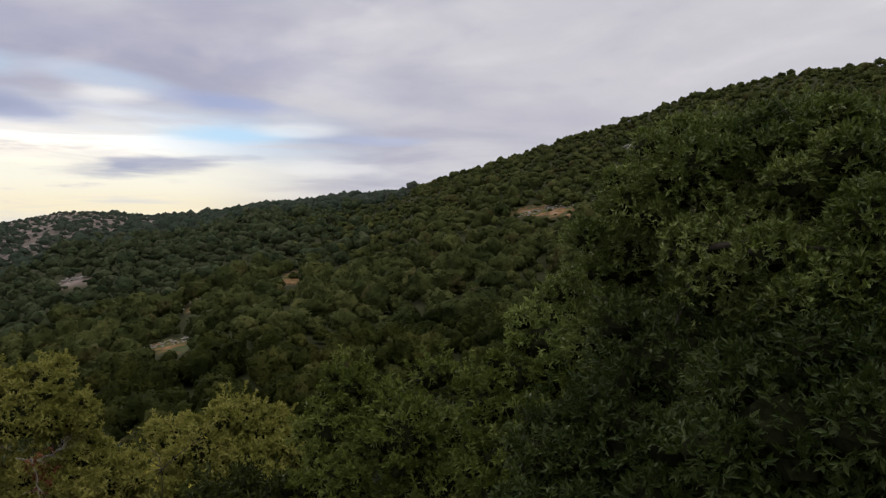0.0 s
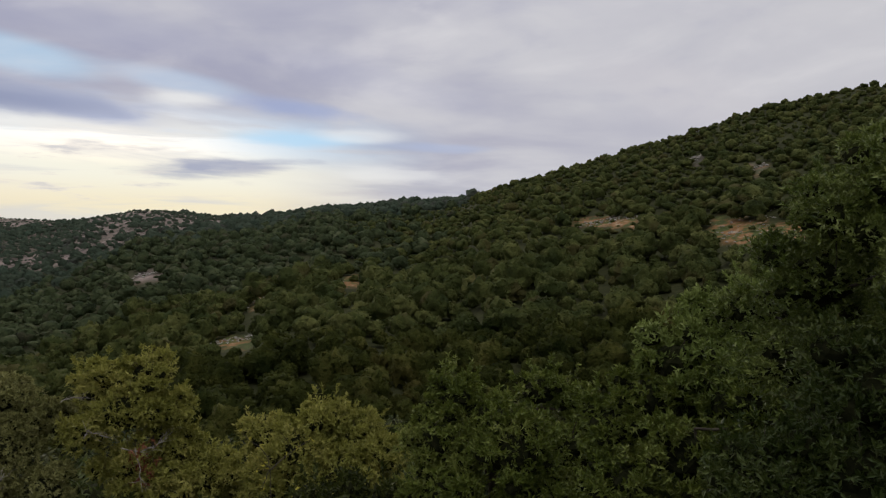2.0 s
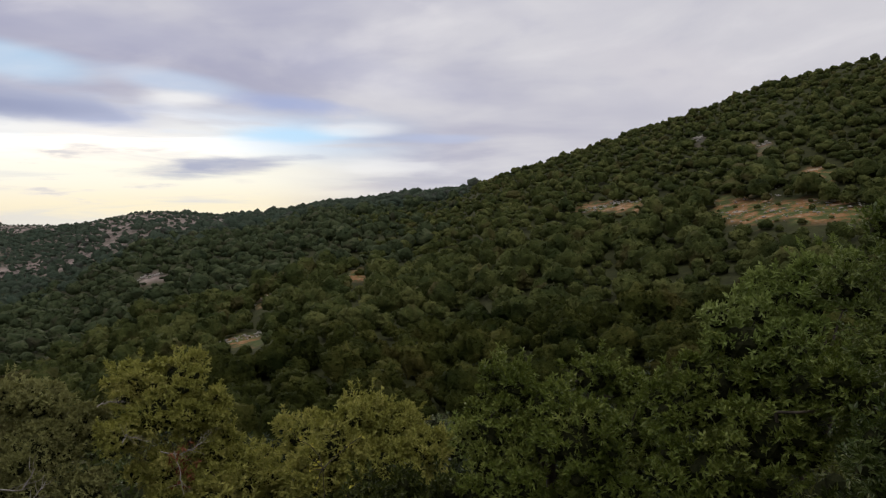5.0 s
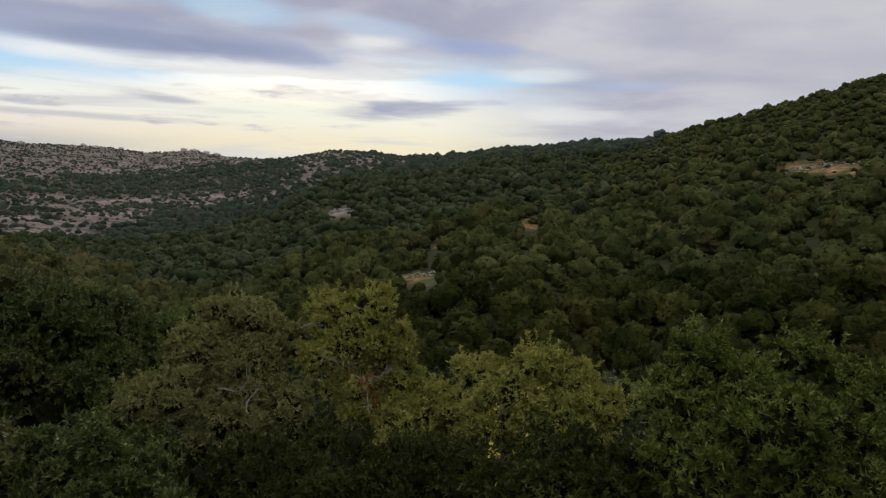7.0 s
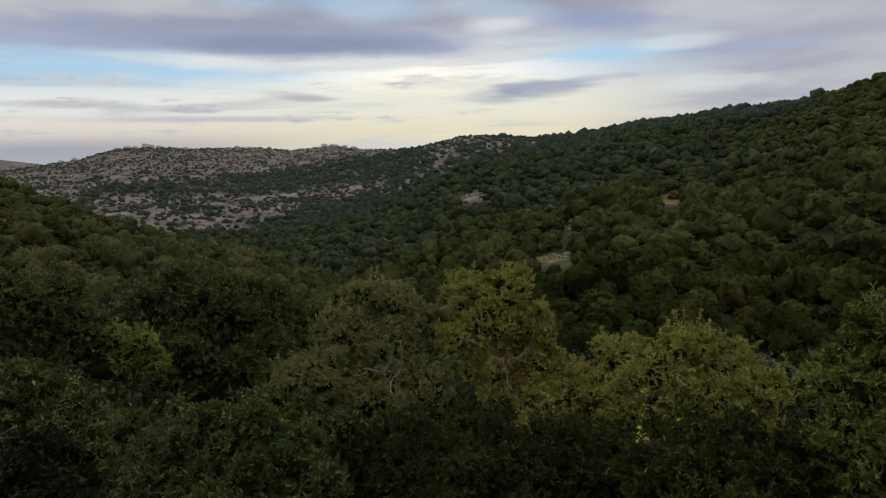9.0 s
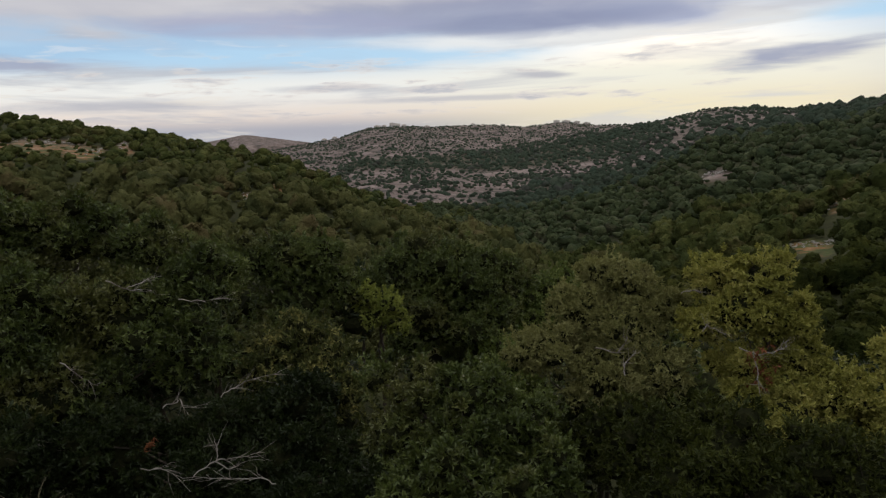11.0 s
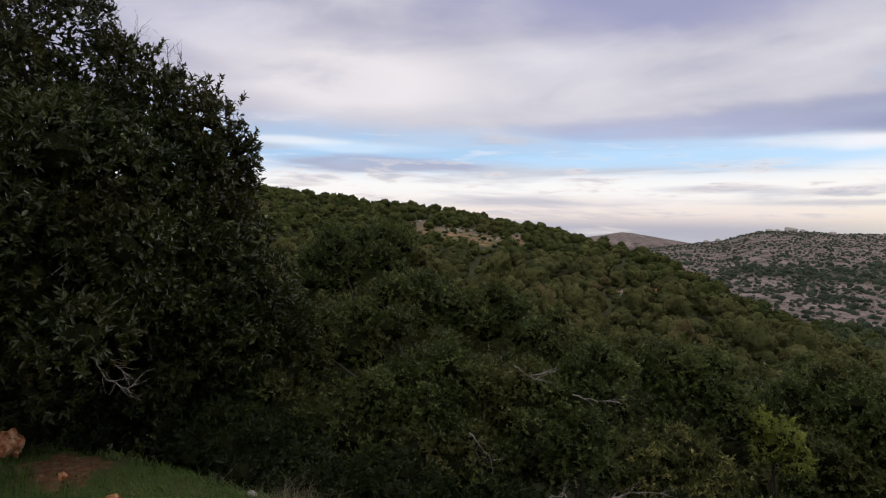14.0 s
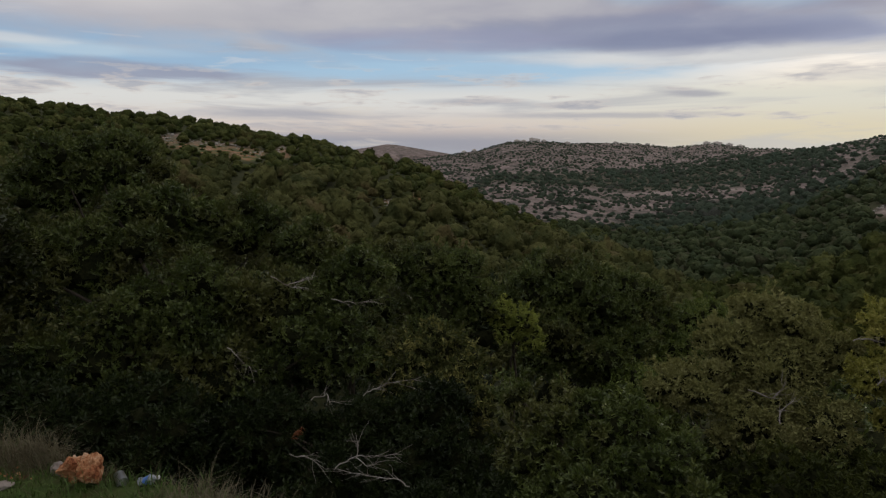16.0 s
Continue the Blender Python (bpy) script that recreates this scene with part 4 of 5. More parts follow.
UNDER_BUSH = ((-3.09, 4.27, -0.77, 0.39), (-2.59, 4.51, -0.77, 0.39), (-3.61, 4.05, -0.80, 0.37), (-2.26, 4.49, -0.81, 0.36), (-3.14, 3.87, -0.94, 0.44), (-2.63, 4.12, -0.98, 0.44))
HOLLOW_BUSH = ((-4.3, 3.7, -1.25, 0.42), (-4.8, 3.9, -1.15, 0.42), (-5.2, 3.6, -1.25, 0.42), (-3.9, 3.4, -1.35, 0.36), (-5.5, 3.2, -1.35, 0.40), (-4.6, 3.4, -1.45, 0.38))
FOOT_BUSH = ((-5.82, -0.5, -0.38, 0.40), (-5.82, 0.05, -0.55, 0.43), (-6.12, -0.95, -0.22, 0.40), (-6.12, 0.6, -0.85, 0.42), (-6.12, 0.9, -1.35, 0.42), (-5.92, 0.3, -1.15, 0.48), (-6.22, -0.3, -0.9, 0.50), (-5.62, 0.85, -1.7, 0.42), (-6.42, -1.4, -0.15, 0.42))
BACK_BUSH = ((-6.60, -3.10, 0.10, 0.50), (-6.45, -2.80, -0.05, 0.40), (-6.40, -2.40, -0.10, 0.36), (-6.95, -2.95, 0.15, 0.50), (-7.0, -2.25, 0.10, 0.52), (-6.75, -3.6, 0.25, 0.52), (-7.05, -1.6, 0.05, 0.50), (-7.2, -2.6, 0.75, 0.60), (-7.1, -3.3, 0.85, 0.60), (-7.2, -1.9, 0.65, 0.55))
# added under the crowns, its dark leaves painting the shade there
SHADE_BUSH = ((-2.2, 5.2, -1.1, 0.45), (-1.6, 5.1, -1.2, 0.45), (-1.0, 4.8, -1.0, 0.45), (-0.5, 4.3, -0.72, 0.42), (0.0, 4.3, -0.66, 0.40), (-2.8, 5.2, -1.3, 0.45), (-3.6, 5.0, -1.15, 0.40), (-4.5, 4.6, -1.35, 0.42), (0.4, 4.0, -0.4, 0.40), (-5.2, 4.3, -1.3, 0.40))
BROAD_OAK = ((-8.38, 0.04, 1.36, 0.45), (-8.14, -0.56, 1.16, 0.50), (-7.83, 0.41, 0.79, 0.51), (-7.56, 1.08, 0.69, 0.46), (-7.22, 1.66, 0.55, 0.35), (-7.59, -0.25, 0.49, 0.59), (-6.94, 2.03, 0.22, 0.39), (-7.43, -0.93, 0.57, 0.55), (-6.90, 0.55, 0.11, 0.59), (-6.78, 1.30, 0.05, 0.53), (-6.82, -0.20, -0.19, 0.59), (-6.87, -0.94, -0.10, 0.57), (-6.56, 1.77, -0.28, 0.40), (-6.51, 0.71, -0.43, 0.54), (-7.57, -1.34, 0.69, 0.48))
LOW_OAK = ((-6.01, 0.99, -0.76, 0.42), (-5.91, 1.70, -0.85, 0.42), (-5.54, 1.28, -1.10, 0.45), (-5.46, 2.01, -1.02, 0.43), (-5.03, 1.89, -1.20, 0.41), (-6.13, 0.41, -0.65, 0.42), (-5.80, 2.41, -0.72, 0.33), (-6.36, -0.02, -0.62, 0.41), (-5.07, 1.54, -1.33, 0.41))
SPOTTED_BUSH = ((-6.59, 2.72, -0.44, 0.31), (-6.32, 2.93, -0.59, 0.25), (-6.54, 2.39, -0.65, 0.28), (-6.25, 2.68, -0.76, 0.30), (-5.99, 2.90, -0.82, 0.24))
GAP_BUSH = ((-5.36, 2.59, -1.14, 0.30), (-4.86, 2.47, -1.19, 0.35), (-4.93, 2.25, -1.28, 0.32), (-4.59, 2.25, -1.35, 0.40))
DARK_OAK = ((-9.09, 3.64, -0.14, 0.51), (-8.85, 4.13, -0.19, 0.43), (-8.88, 3.79, -0.72, 0.59), (-9.28, 3.21, -0.06, 0.39), (-8.65, 4.33, -0.57, 0.35), (-8.71, 3.38, -1.11, 0.54))
PALE_TREE = ((-8.47, 4.60, -0.72, 0.22), (-8.26, 4.86, -0.84, 0.22), (-8.40, 4.72, -0.98, 0.25), (-8.20, 4.95, -1.10, 0.20))
TALL_OAK = ((-6.17, -2.64, 3.08, 0.60), (-6.33, -2.51, 2.70, 0.66), (-6.51, -2.13, 2.59, 0.54), (-6.69, -1.69, 2.45, 0.50), (-6.79, -1.44, 2.18, 0.36), (-6.46, -1.91, 1.97, 0.70), (-5.95, -2.34, 1.97, 0.80), (-6.77, -1.61, 1.57, 0.63), (-6.18, -2.09, 1.39, 0.89), (-5.68, -2.44, 1.21, 0.83), (-6.73, -1.61, 0.93, 0.79), (-6.55, -2.20, 0.66, 0.74), (-6.25, -2.65, 0.58, 0.62), (-5.74, -2.97, 3.13, 0.91), (-5.47, -2.99, 1.91, 1.08), (-5.85, -3.15, 1.10, 0.88), (-5.97, -2.70, 3.59, 0.66), (-6.85, -1.25, 2.00, 0.14), (-7.09, -1.21, 0.58, 0.66))
VALLEY_OAK = ((-10.65, 6.81, -1.03, 0.79), (-10.13, 7.46, -1.16, 0.84), (-9.83, 8.31, -1.54, 0.81), (-10.10, 6.89, -1.80, 0.93), (-9.46, 7.54, -2.12, 0.83))
VALLEY_OAK_2 = ((-9.67, 9.21, -1.96, 0.68), (-9.60, 9.80, -1.71, 0.52), (-9.42, 8.65, -2.48, 0.72), (-8.41, 7.24, -2.49, 0.67))


def ground_z(x, y):
    r = math.hypot(x, y)
    return float(height_at(bearing(x, y), r)) + (float(hummocks(x, y)) if r < 12 else 0.0)


def standing(name, seed, lobes, leaf, per, mat, label, tight=1.0, back=(0.0, 0.0), **more):
    """A tree whose crown has the given lobes; its foot stands on the ground below, a little uphill."""
    lobes = np.array(lobes)
    x, y = lobes[:, 0].mean() + back[0], lobes[:, 1].mean() + back[1]
    foot = np.array([x, y, ground_z(x, y)])
    lobes[:, :3] -= foot
    lobes[:, 3] *= tight
    return tree(name, seed, tuple(foot), lobes, leaf, per, mat, label, **more)


standing("oak_tree", 101, RIGHT_OAK, 0.019, 8, OAK, "bushy evergreen oak with small grey-green leaves on the bank", skirt=False, clumps=7, rise=1.3, tight=0.88, thick=0.03, leader=0.035, cover=0.95, core=0.56)
standing("oak_bush", 120, SHADED_FOOT, 0.023, 8, BUSH_SHADED, "darker-leaved foot of the evergreen oak, self-shade put in the leaf colour", category="bush", thick=0.022, leader=0.05)
standing("oak_tree", 121, SIDE_OAK, 0.034, 9, FRESH, "green oak leaning out from the bank below the terrace", clumps=7, rise=1.3, tight=0.88, thick=0.02)
standing("leafy_tree", 103, LIGHT_TREE, 0.036, 9, LIGHT, "fresh green leafy tree growing up from the bank", clumps=7, rise=1.3, tight=0.88, thick=0.03)
standing("oak_tree", 104, ROUND_OAK, 0.036, 9, FRESH, "round green oak tree on the slope below", skirt=False, clumps=7, rise=1.3, tight=0.88, thick=0.06, cover=1.1)
standing("turning_tree", 105, TURNING_A, 0.040, 8, YELLOW, "tree with leaves turning yellow-green on the slope", skirt=False, cover=1.15, core=0.56, clumps=7, rise=0.9, tight=1.04, thick=0.032, stems=3)
yellow_tree = standing("turning_tree", 106, TURNING_B, 0.040, 8, YELLOW, "yellowing tree with a broken limb and rusty dead leaves", skirt=False, cover=1.15, core=0.56, clumps=7, rise=0.9, tight=1.04, thick=0.032, stems=3)
olive_tree = standing("olive_tree", 107, OLIVE_CROWN, 0.038, 7, OLIVE, "grey-green olive tree with feathery top", skirt=False, cover=1.15, core=0.56, clumps=7, rise=1.3, tight=0.98, thick=0.032, stems=3)
broad_oak = standing("oak_tree", 108, BROAD_OAK, 0.044, 8, OAK_BROWN, "broad dark oak tree beside the grass terrace", thick=0.05, skirt=False)
tall_oak = standing("oak_tree", 109, TALL_OAK, 0.053, 8, HOLM, "tall dark evergreen oak at the edge of the grass terrace", back=(-1.0, -0.5), thick=0.09, cover=0.56, leader=0.12, skirt=False, core=0.36, inside=0.4, airy=2.5, broad=True)
low_oak = standing("oak_bush", 110, LOW_OAK, 0.042, 8, OAK_SHADED, "oak bush with shade-dark leaf colour and bare bleached twigs", category="bush", thick=0.03)
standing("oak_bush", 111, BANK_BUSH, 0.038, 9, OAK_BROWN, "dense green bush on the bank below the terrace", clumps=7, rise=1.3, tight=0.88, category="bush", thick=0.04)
standing("oak_bush", 119, GAP_BUSH, 0.045, 8, OAK_SHADED, "bush in a hollow of the bank, shade in its leaf colour", category="bush", thick=0.03)
standing("oak_bush", 115, LOW_BUSH, 0.042, 8, SHADE, "low green bush below the yellowing trees, shade in its leaf colour", category="bush", thick=0.04)
standing("oak_bush", 122, HOLLOW_BUSH, 0.05, 8, SHADE, "low bush filling the hollow under the olive tree, coloured as shade", category="bush", cover=0.65, inside=0.5, thick=0.03)
standing("oak_bush", 123, FOOT_BUSH, 0.045, 8, OAK_SHADED, "leafy undergrowth at the rim of the terrace, coloured as shade", tight=1.1, category="bush", cover=0.65, inside=0.5, thick=0.025)
standing("oak_bush", 124, BACK_BUSH, 0.055, 8, OAK_SHADED, "dense bush behind the tall oak, coloured as shade", category="bush", cover=0.65, inside=0.5, thick=0.03)
standing("oak_bush", 125, SHADE_BUSH, 0.05, 8, SHADE, "added bush below the trees, leaves coloured as their shade", category="bush", cover=0.65, inside=0.5, thick=0.03)
standing("oak_bush", 116, UNDER_BUSH, 0.045, 8, SHADE, "bush under the yellowing tree, its shade put in the leaf colour", category="bush", cover=0.65, inside=0.5, thick=0.04)
standing("oak_tree", 112, DARK_OAK, 0.055, 8, OAK_BROWN, "dark oak tree on the slope", thick=0.08)
standing("turning_bush", 113, SPOTTED_BUSH, 0.05, 8, SPOTTED, "bush with a few yellow leaves", category="bush", thick=0.04)
standing("pale_tree", 114, PALE_TREE, 0.046, 8, PALE, "pale yellow-green tree among dark oaks", thick=0.035, skirt=False)
standing("oak_tree", 117, VALLEY_OAK, 0.075, 8, OAK_BROWN, "dark oak tree lower on the slope", thick=0.10)
standing("oak_tree", 118, VALLEY_OAK_2, 0.075, 8, OAK, "green oak tree lower on the slope", thick=0.10)


# young woods between the terrace and the far flank, each tree by itself
def slope_trees():
    rng = np.random.default_rng(31)
    models = []
    for leaf in (0.11, 0.20):
        for i, (mat, label) in enumerate(((OAK_SHADED, "dark green oak on the wooded slope"), (OAK_BROWN, "bronze-green oak on the wooded slope"), (OAK_SHADED, "dense dark oak on the wooded slope"), (LIGHT, "lighter green tree on the wooded slope"), (OLIVE, "dull olive-green tree on the wooded slope"))):
            if leaf < 0.15 and i > 2:
                continue
            lobes = lobes_of(rng, 3.6, 1.25, 0.22, 8)
            ob = tree("slope_oak", 300 + i + int(leaf * 90), (0, 0, 0), lobes, leaf, 6, mat, label, thick=0.05, whole_limbs=False, cover=0.24, skirt=False, leaders=3, leader=0.35, clumps=6, inside=0, heart=2)
            tagged(ob, group="oaks on the wooded slope")
            models.append(ob)
    az, r, x, y = spread(rng, 900, -52, 104, 7.5, 27, lambda r: 1.5 + 0.03 * r)
    first = set()
    near = np.array([n for group in (LIGHT_TREE, SIDE_OAK, ROUND_OAK, TURNING_A, TURNING_B, OLIVE_CROWN, BROAD_OAK, TALL_OAK, DARK_OAK, PALE_TREE, VALLEY_OAK, VALLEY_OAK_2, SPOTTED_BUSH) for n in group])
    for a, d, px, py in zip(az, r, x, y):
        g = ground_z(px, py)
        limit = np.interp(a, [-60, -15, -5, 5, 25, 40, 50, 60, 66, 78, 104], [-11, -12, -13, -15.5, -17.5, -13, -12, -10.5, -8.5, -7.5, -6.0])
        if 52 < a < 64 and d < 15.5:
            limit = -19.5
        top = EYE + d * math.tan(radians(limit + rng.normal() * 0.6 - 0.4))
        if min(np.hypot(near[:, 0] - px, near[:, 1] - py) - near[:, 3]) < 0.9 or top - g < 1.3:
            continue
        high = min(top - g, 4.6) * rng.uniform(0.86, 1.0)
        k = int(rng.integers(3)) if d < 13.5 else 3 + int(rng.choice(5, p=(0.32, 0.28, 0.28, 0.06, 0.06)))
        if k == 6 and a > 60:
            k = 3
        s = high / 3.6
        m = Matrix.LocRotScale((px, py, g - 0.05), Euler((0, 0, rng.uniform(0, 6.28))), None)
        if k in first:
            ob = copy_thing(models[k], m)
        else:
            first.add(k)
            ob = models[k]
            ob.matrix_basis = m
        wide = max(s, 0.75) * rng.uniform(0.85, 1.15)
        ob.scale = (wide, wide, s)


slope_trees()


def undergrowth():
    """Low leafy growth that covers the bank and the slope between the trees."""
    rng = np.random.default_rng(41)
    n = 11000
    az = rng.uniform(-52, 106, n)
    r = np.exp(rng.uniform(math.log(1.6), math.log(27), n))
    ok = r > edge_of_terrace(az) + 0.55
    az, r = az[ok], r[ok]
    x, y = -np.sin(np.radians(az)) * r, np.cos(np.radians(az)) * r
    heap = np.clip(np.sin(x * 1.9 + 2 * np.sin(y * 1.3)) * np.sin(y * 1.7 + 2 * np.sin(x * 1.1)) + 0.4, 0, 1)
    z = height_at(az, r) + rng.uniform(0.0, 1.0, len(r)) * (0.08 + 0.30 * heap) * np.clip(r / 6, 0.3, 1.6)
    axis = unit(rng.normal(size=(len(r), 3)) * 0.6 + [0, 0, 0.9])
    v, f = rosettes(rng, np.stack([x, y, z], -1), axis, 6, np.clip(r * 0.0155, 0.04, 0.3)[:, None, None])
    tagged(new("undergrowth", mesh_from("undergrowth", v, f, OAK_SHADED)), "low leafy undergrowth covering the bank, in shade-dark leaf colour", "undergrowth", kind="stuff")


undergrowth()


# ---- bare bleached branches, rusty leaves ----
def twig_mesh(rng, line, thick):
    line = np.array(line)
    fine = np.concatenate([np.linspace(a, b, 4, endpoint=False) for a, b in zip(line[:-1], line[1:])] + [line[-1:]])
    fine += rng.normal(size=fine.shape) * 0.005
    pieces = [tube(fine, np.linspace(thick, thick * 0.35, len(fine)), 5)]
    for i in range(2, len(fine) - 1):
        for _ in range(rng.integers(1, 3)):
            tip = fine[i] + unit(unit(fine[i + 1] - fine[i]) + 0.45 * rng.normal(size=3)) * rng.uniform(0.05, 0.20)
            pieces.append(tube(wander(rng, fine[i], tip, 4, 0.12), np.linspace(thick * 0.4, thick * 0.12, 4), 4))
    return joined(pieces)


def dead_branch(owner, seed, line, thick=0.0046, out=1.0):
    """A bare branch; out below 1 brings it forward out of the crown, towards the terrace."""
    rng = np.random.default_rng(seed)
    line = (np.array(line) - [0, 0, EYE]) * out + [0, 0, EYE]
    v, f = twig_mesh(rng, line - np.array(owner.location), thick)
    return part("dead_branch", mesh_from("dead_branch", v, f, DEADWOOD, True), owner, "bare bleached dead branch")


for i, line in enumerate((
        ((-5.52, 1.06, -0.69), (-5.49, 1.16, -0.71), (-5.43, 1.26, -0.78)), ((-5.10, 1.83, -0.92), (-5.17, 1.74, -0.86), (-5.25, 1.56, -0.84), (-5.35, 1.35, -0.78)),
        ((-5.36, 1.35, -0.77), (-5.34, 1.50, -0.71), (-5.37, 1.53, -0.63), (-5.40, 1.48, -0.60)), ((-5.34, 1.50, -0.71), (-5.31, 1.58, -0.71), (-5.23, 1.81, -0.71)),
        ((-5.34, 1.50, -0.72), (-5.28, 1.57, -0.78), (-5.26, 1.67, -0.75)), ((-5.93, 1.75, -0.50), (-5.92, 1.83, -0.46), (-5.89, 1.99, -0.40), (-5.79, 2.23, -0.39)),
        ((-6.04, 1.35, -0.50), (-6.02, 1.48, -0.47), (-6.00, 1.49, -0.53), (-5.96, 1.62, -0.54)))):
    dead_branch(low_oak, 400 + i, line, 0.0046, 0.95)
for i, line in enumerate((((-6.48, 1.15, 0.47), (-6.44, 1.27, 0.37), (-6.39, 1.44, 0.35)),
                          ((-6.37, 1.63, 0.24), (-6.30, 1.82, 0.20), (-6.25, 1.99, 0.21)), ((-6.44, 1.27, 0.38), (-6.42, 1.38, 0.41), (-6.38, 1.50, 0.44)), ((-6.40, 0.75, -0.08), (-6.36, 0.86, -0.20), (-6.33, 0.97, -0.31)), ((-6.19, 0.48, -0.49), (-6.16, 0.52, -0.56), (-6.13, 0.57, -0.62)))):
    dead_branch(broad_oak, 420 + i, line, 0.005, 0.97)
for i, line in enumerate((((-5.61, -1.96, 0.70), (-5.61, -1.88, 0.56), (-5.64, -1.77, 0.49), (-5.67, -1.71, 0.51)), ((-5.63, -1.92, 0.75), (-5.65, -1.83, 0.65), (-5.66, -1.78, 0.59)),
                          ((-5.33, -2.04, 1.53), (-5.34, -2.01, 1.38), (-5.33, -2.02, 1.31)))):
    dead_branch(tall_oak, 440 + i, line, 0.006)
for i, line in enumerate((((-3.72, 5.05, -0.20), (-3.69, 5.08, -0.15), (-3.60, 5.12, -0.20)), ((-3.46, 5.16, -0.30), (-3.33, 5.21, -0.34), (-3.23, 5.27, -0.31), (-3.14, 5.33, -0.24)),
                          ((-3.96, 5.11, 0.07), (-3.90, 5.16, 0.10), (-3.82, 5.21, 0.09)), ((-3.36, 5.20, -0.31), (-3.30, 5.17, -0.48), (-3.25, 5.12, -0.64)))):
    dead_branch(yellow_tree, 460 + i, line, 0.005)
for i, line in enumerate((((-4.35, 4.47, -0.36), (-4.21, 4.57, -0.40), (-4.17, 4.65, -0.27)), ((-4.10, 4.51, -0.55), (-4.11, 4.55, -0.46), (-4.06, 4.64, -0.35)))):
    dead_branch(olive_tree, 480 + i, line, 0.006)
for i, line in enumerate((((-6.42, -2.15, 2.98), (-6.38, -2.14, 3.17), (-6.33, -2.11, 3.36)), ((-6.47, -2.02, 2.98), (-6.44, -2.00, 3.13), (-6.44, -1.96, 3.19)), ((-6.43, -2.11, 3.03), (-6.39, -2.09, 3.18), (-6.37, -2.10, 3.25)), ((-6.52, -1.89, 2.98), (-6.49, -1.87, 3.11)),
                          ((-6.59, -1.78, 2.83), (-6.55, -1.78, 3.01), (-6.52, -1.78, 3.12)), ((-6.60, -1.74, 2.82), (-6.58, -1.69, 2.98), (-6.57, -1.67, 3.07)), ((-6.41, -2.21, 2.95), (-6.37, -2.20, 3.10), (-6.33, -2.21, 3.22)))):
    dead_branch(tall_oak, 470 + i, line, 0.005)


def dead_leaves(owner, seed, place_at, radius, leaf, count):
    rng = np.random.default_rng(seed)
    p = np.array(place_at) - np.array(owner.location) + rng.normal(size=(count, 3)) * radius * [0.6, 0.6, 1.0]
    v, f = rosettes(rng, p, unit(rng.normal(size=(count, 3)) - [0, 0, 0.6]), 6, leaf)
    part("dead_leaves", mesh_from("dead_leaves", v, f, RUST), owner, "clump of rust-orange dead leaves")


def sapling():
    """A thin bare stem with a few bright yellow leaves left."""
    rng = np.random.default_rng(455)
    foot = np.array([-1.70, 3.82, ground_z(-1.70, 3.82)])
    top = tagged(new("sapling"), "thin sapling with a few bright yellow leaves", "tree")
    top.location = tuple(foot)
    stem = wander(rng, (0, 0, -0.1), np.array([-1.77, 4.00, 0.05]) - foot, 12, 0.03)
    twigs, tips = [tube(stem, np.linspace(0.010, 0.002, 12), 5)], []
    for i in range(5, 12):
        for _ in range(5):
            tip = stem[i] + unit(rng.normal(size=3) + [0, 0, 0.5]) * rng.uniform(0.08, 0.32)
            line = wander(rng, stem[i], tip, 5, 0.12)
            twigs.append(tube(line, np.linspace(0.004, 0.0015, 5), 4))
            tips.extend(line[2:])
    v, f = joined(twigs)
    part("stem", mesh_from("stem", v, f, BARK, True), top)
    tips = np.array(tips)
    v, f = rosettes(rng, tips, unit(rng.normal(size=tips.shape)), 3, 0.034)
    part("crown", mesh_from("crown", v, f, LAST), top, "sparse bright yellow leaves")


LAST = leaf_material("last_yellow_leaves", (0.38, 0.33, 0.04), (0.55, 0.48, 0.07), (0.70, 0.62, 0.14))
sapling()
dead_leaves(yellow_tree, 450, (-3.31, 5.22, -0.49), 0.11, 0.05, 26)
dead_leaves(low_oak, 451, (-5.61, 1.15, -0.59), 0.03, 0.04, 7)


# ---- the grass terrace ----
GRASS = leaf_material("grass_blades", (0.036, 0.066, 0.011), (0.070, 0.122, 0.022), (0.150, 0.186, 0.062), patch=1.6)
STRAW = leaf_material("dry_straw", (0.085, 0.070, 0.037), (0.141, 0.118, 0.067), (0.226, 0.200, 0.126), patch=2.0)


def blades(rng, x, y, high, lean, width):
    n = len(x)
    z = height_at(bearing(x, y), np.hypot(x, y)) + hummocks(x, y) - 0.01
    a = rng.uniform(0, 6.28, n)
    out = np.stack([np.cos(a), np.sin(a), np.zeros(n)], -1)
    side = np.stack([-np.sin(a), np.cos(a), np.zeros(n)], -1) * (width * rng.uniform(0.6, 1.3, n))[:, None]
    h = (high * rng.lognormal(0, 0.35, n))[:, None]
    b = np.stack([x, y, z], -1)
    l = lean * rng.uniform(0.2, 1.6, (n, 1))
    up = np.array([0, 0, 1.0])
    m = b + up * h * 0.6 + out * h * l * 0.35
    t = b + up * h * (1 - 0.25 * l) + out * h * l
    v = np.stack([b - side, b + side, m + side * 0.7, m - side * 0.7, t], 1).reshape(-1, 3)
    q = np.arange(n)[:, None] * 5
    return v, np.concatenate([q + [0, 1, 2], q + [0, 2, 3], q + [3, 2, 4]])


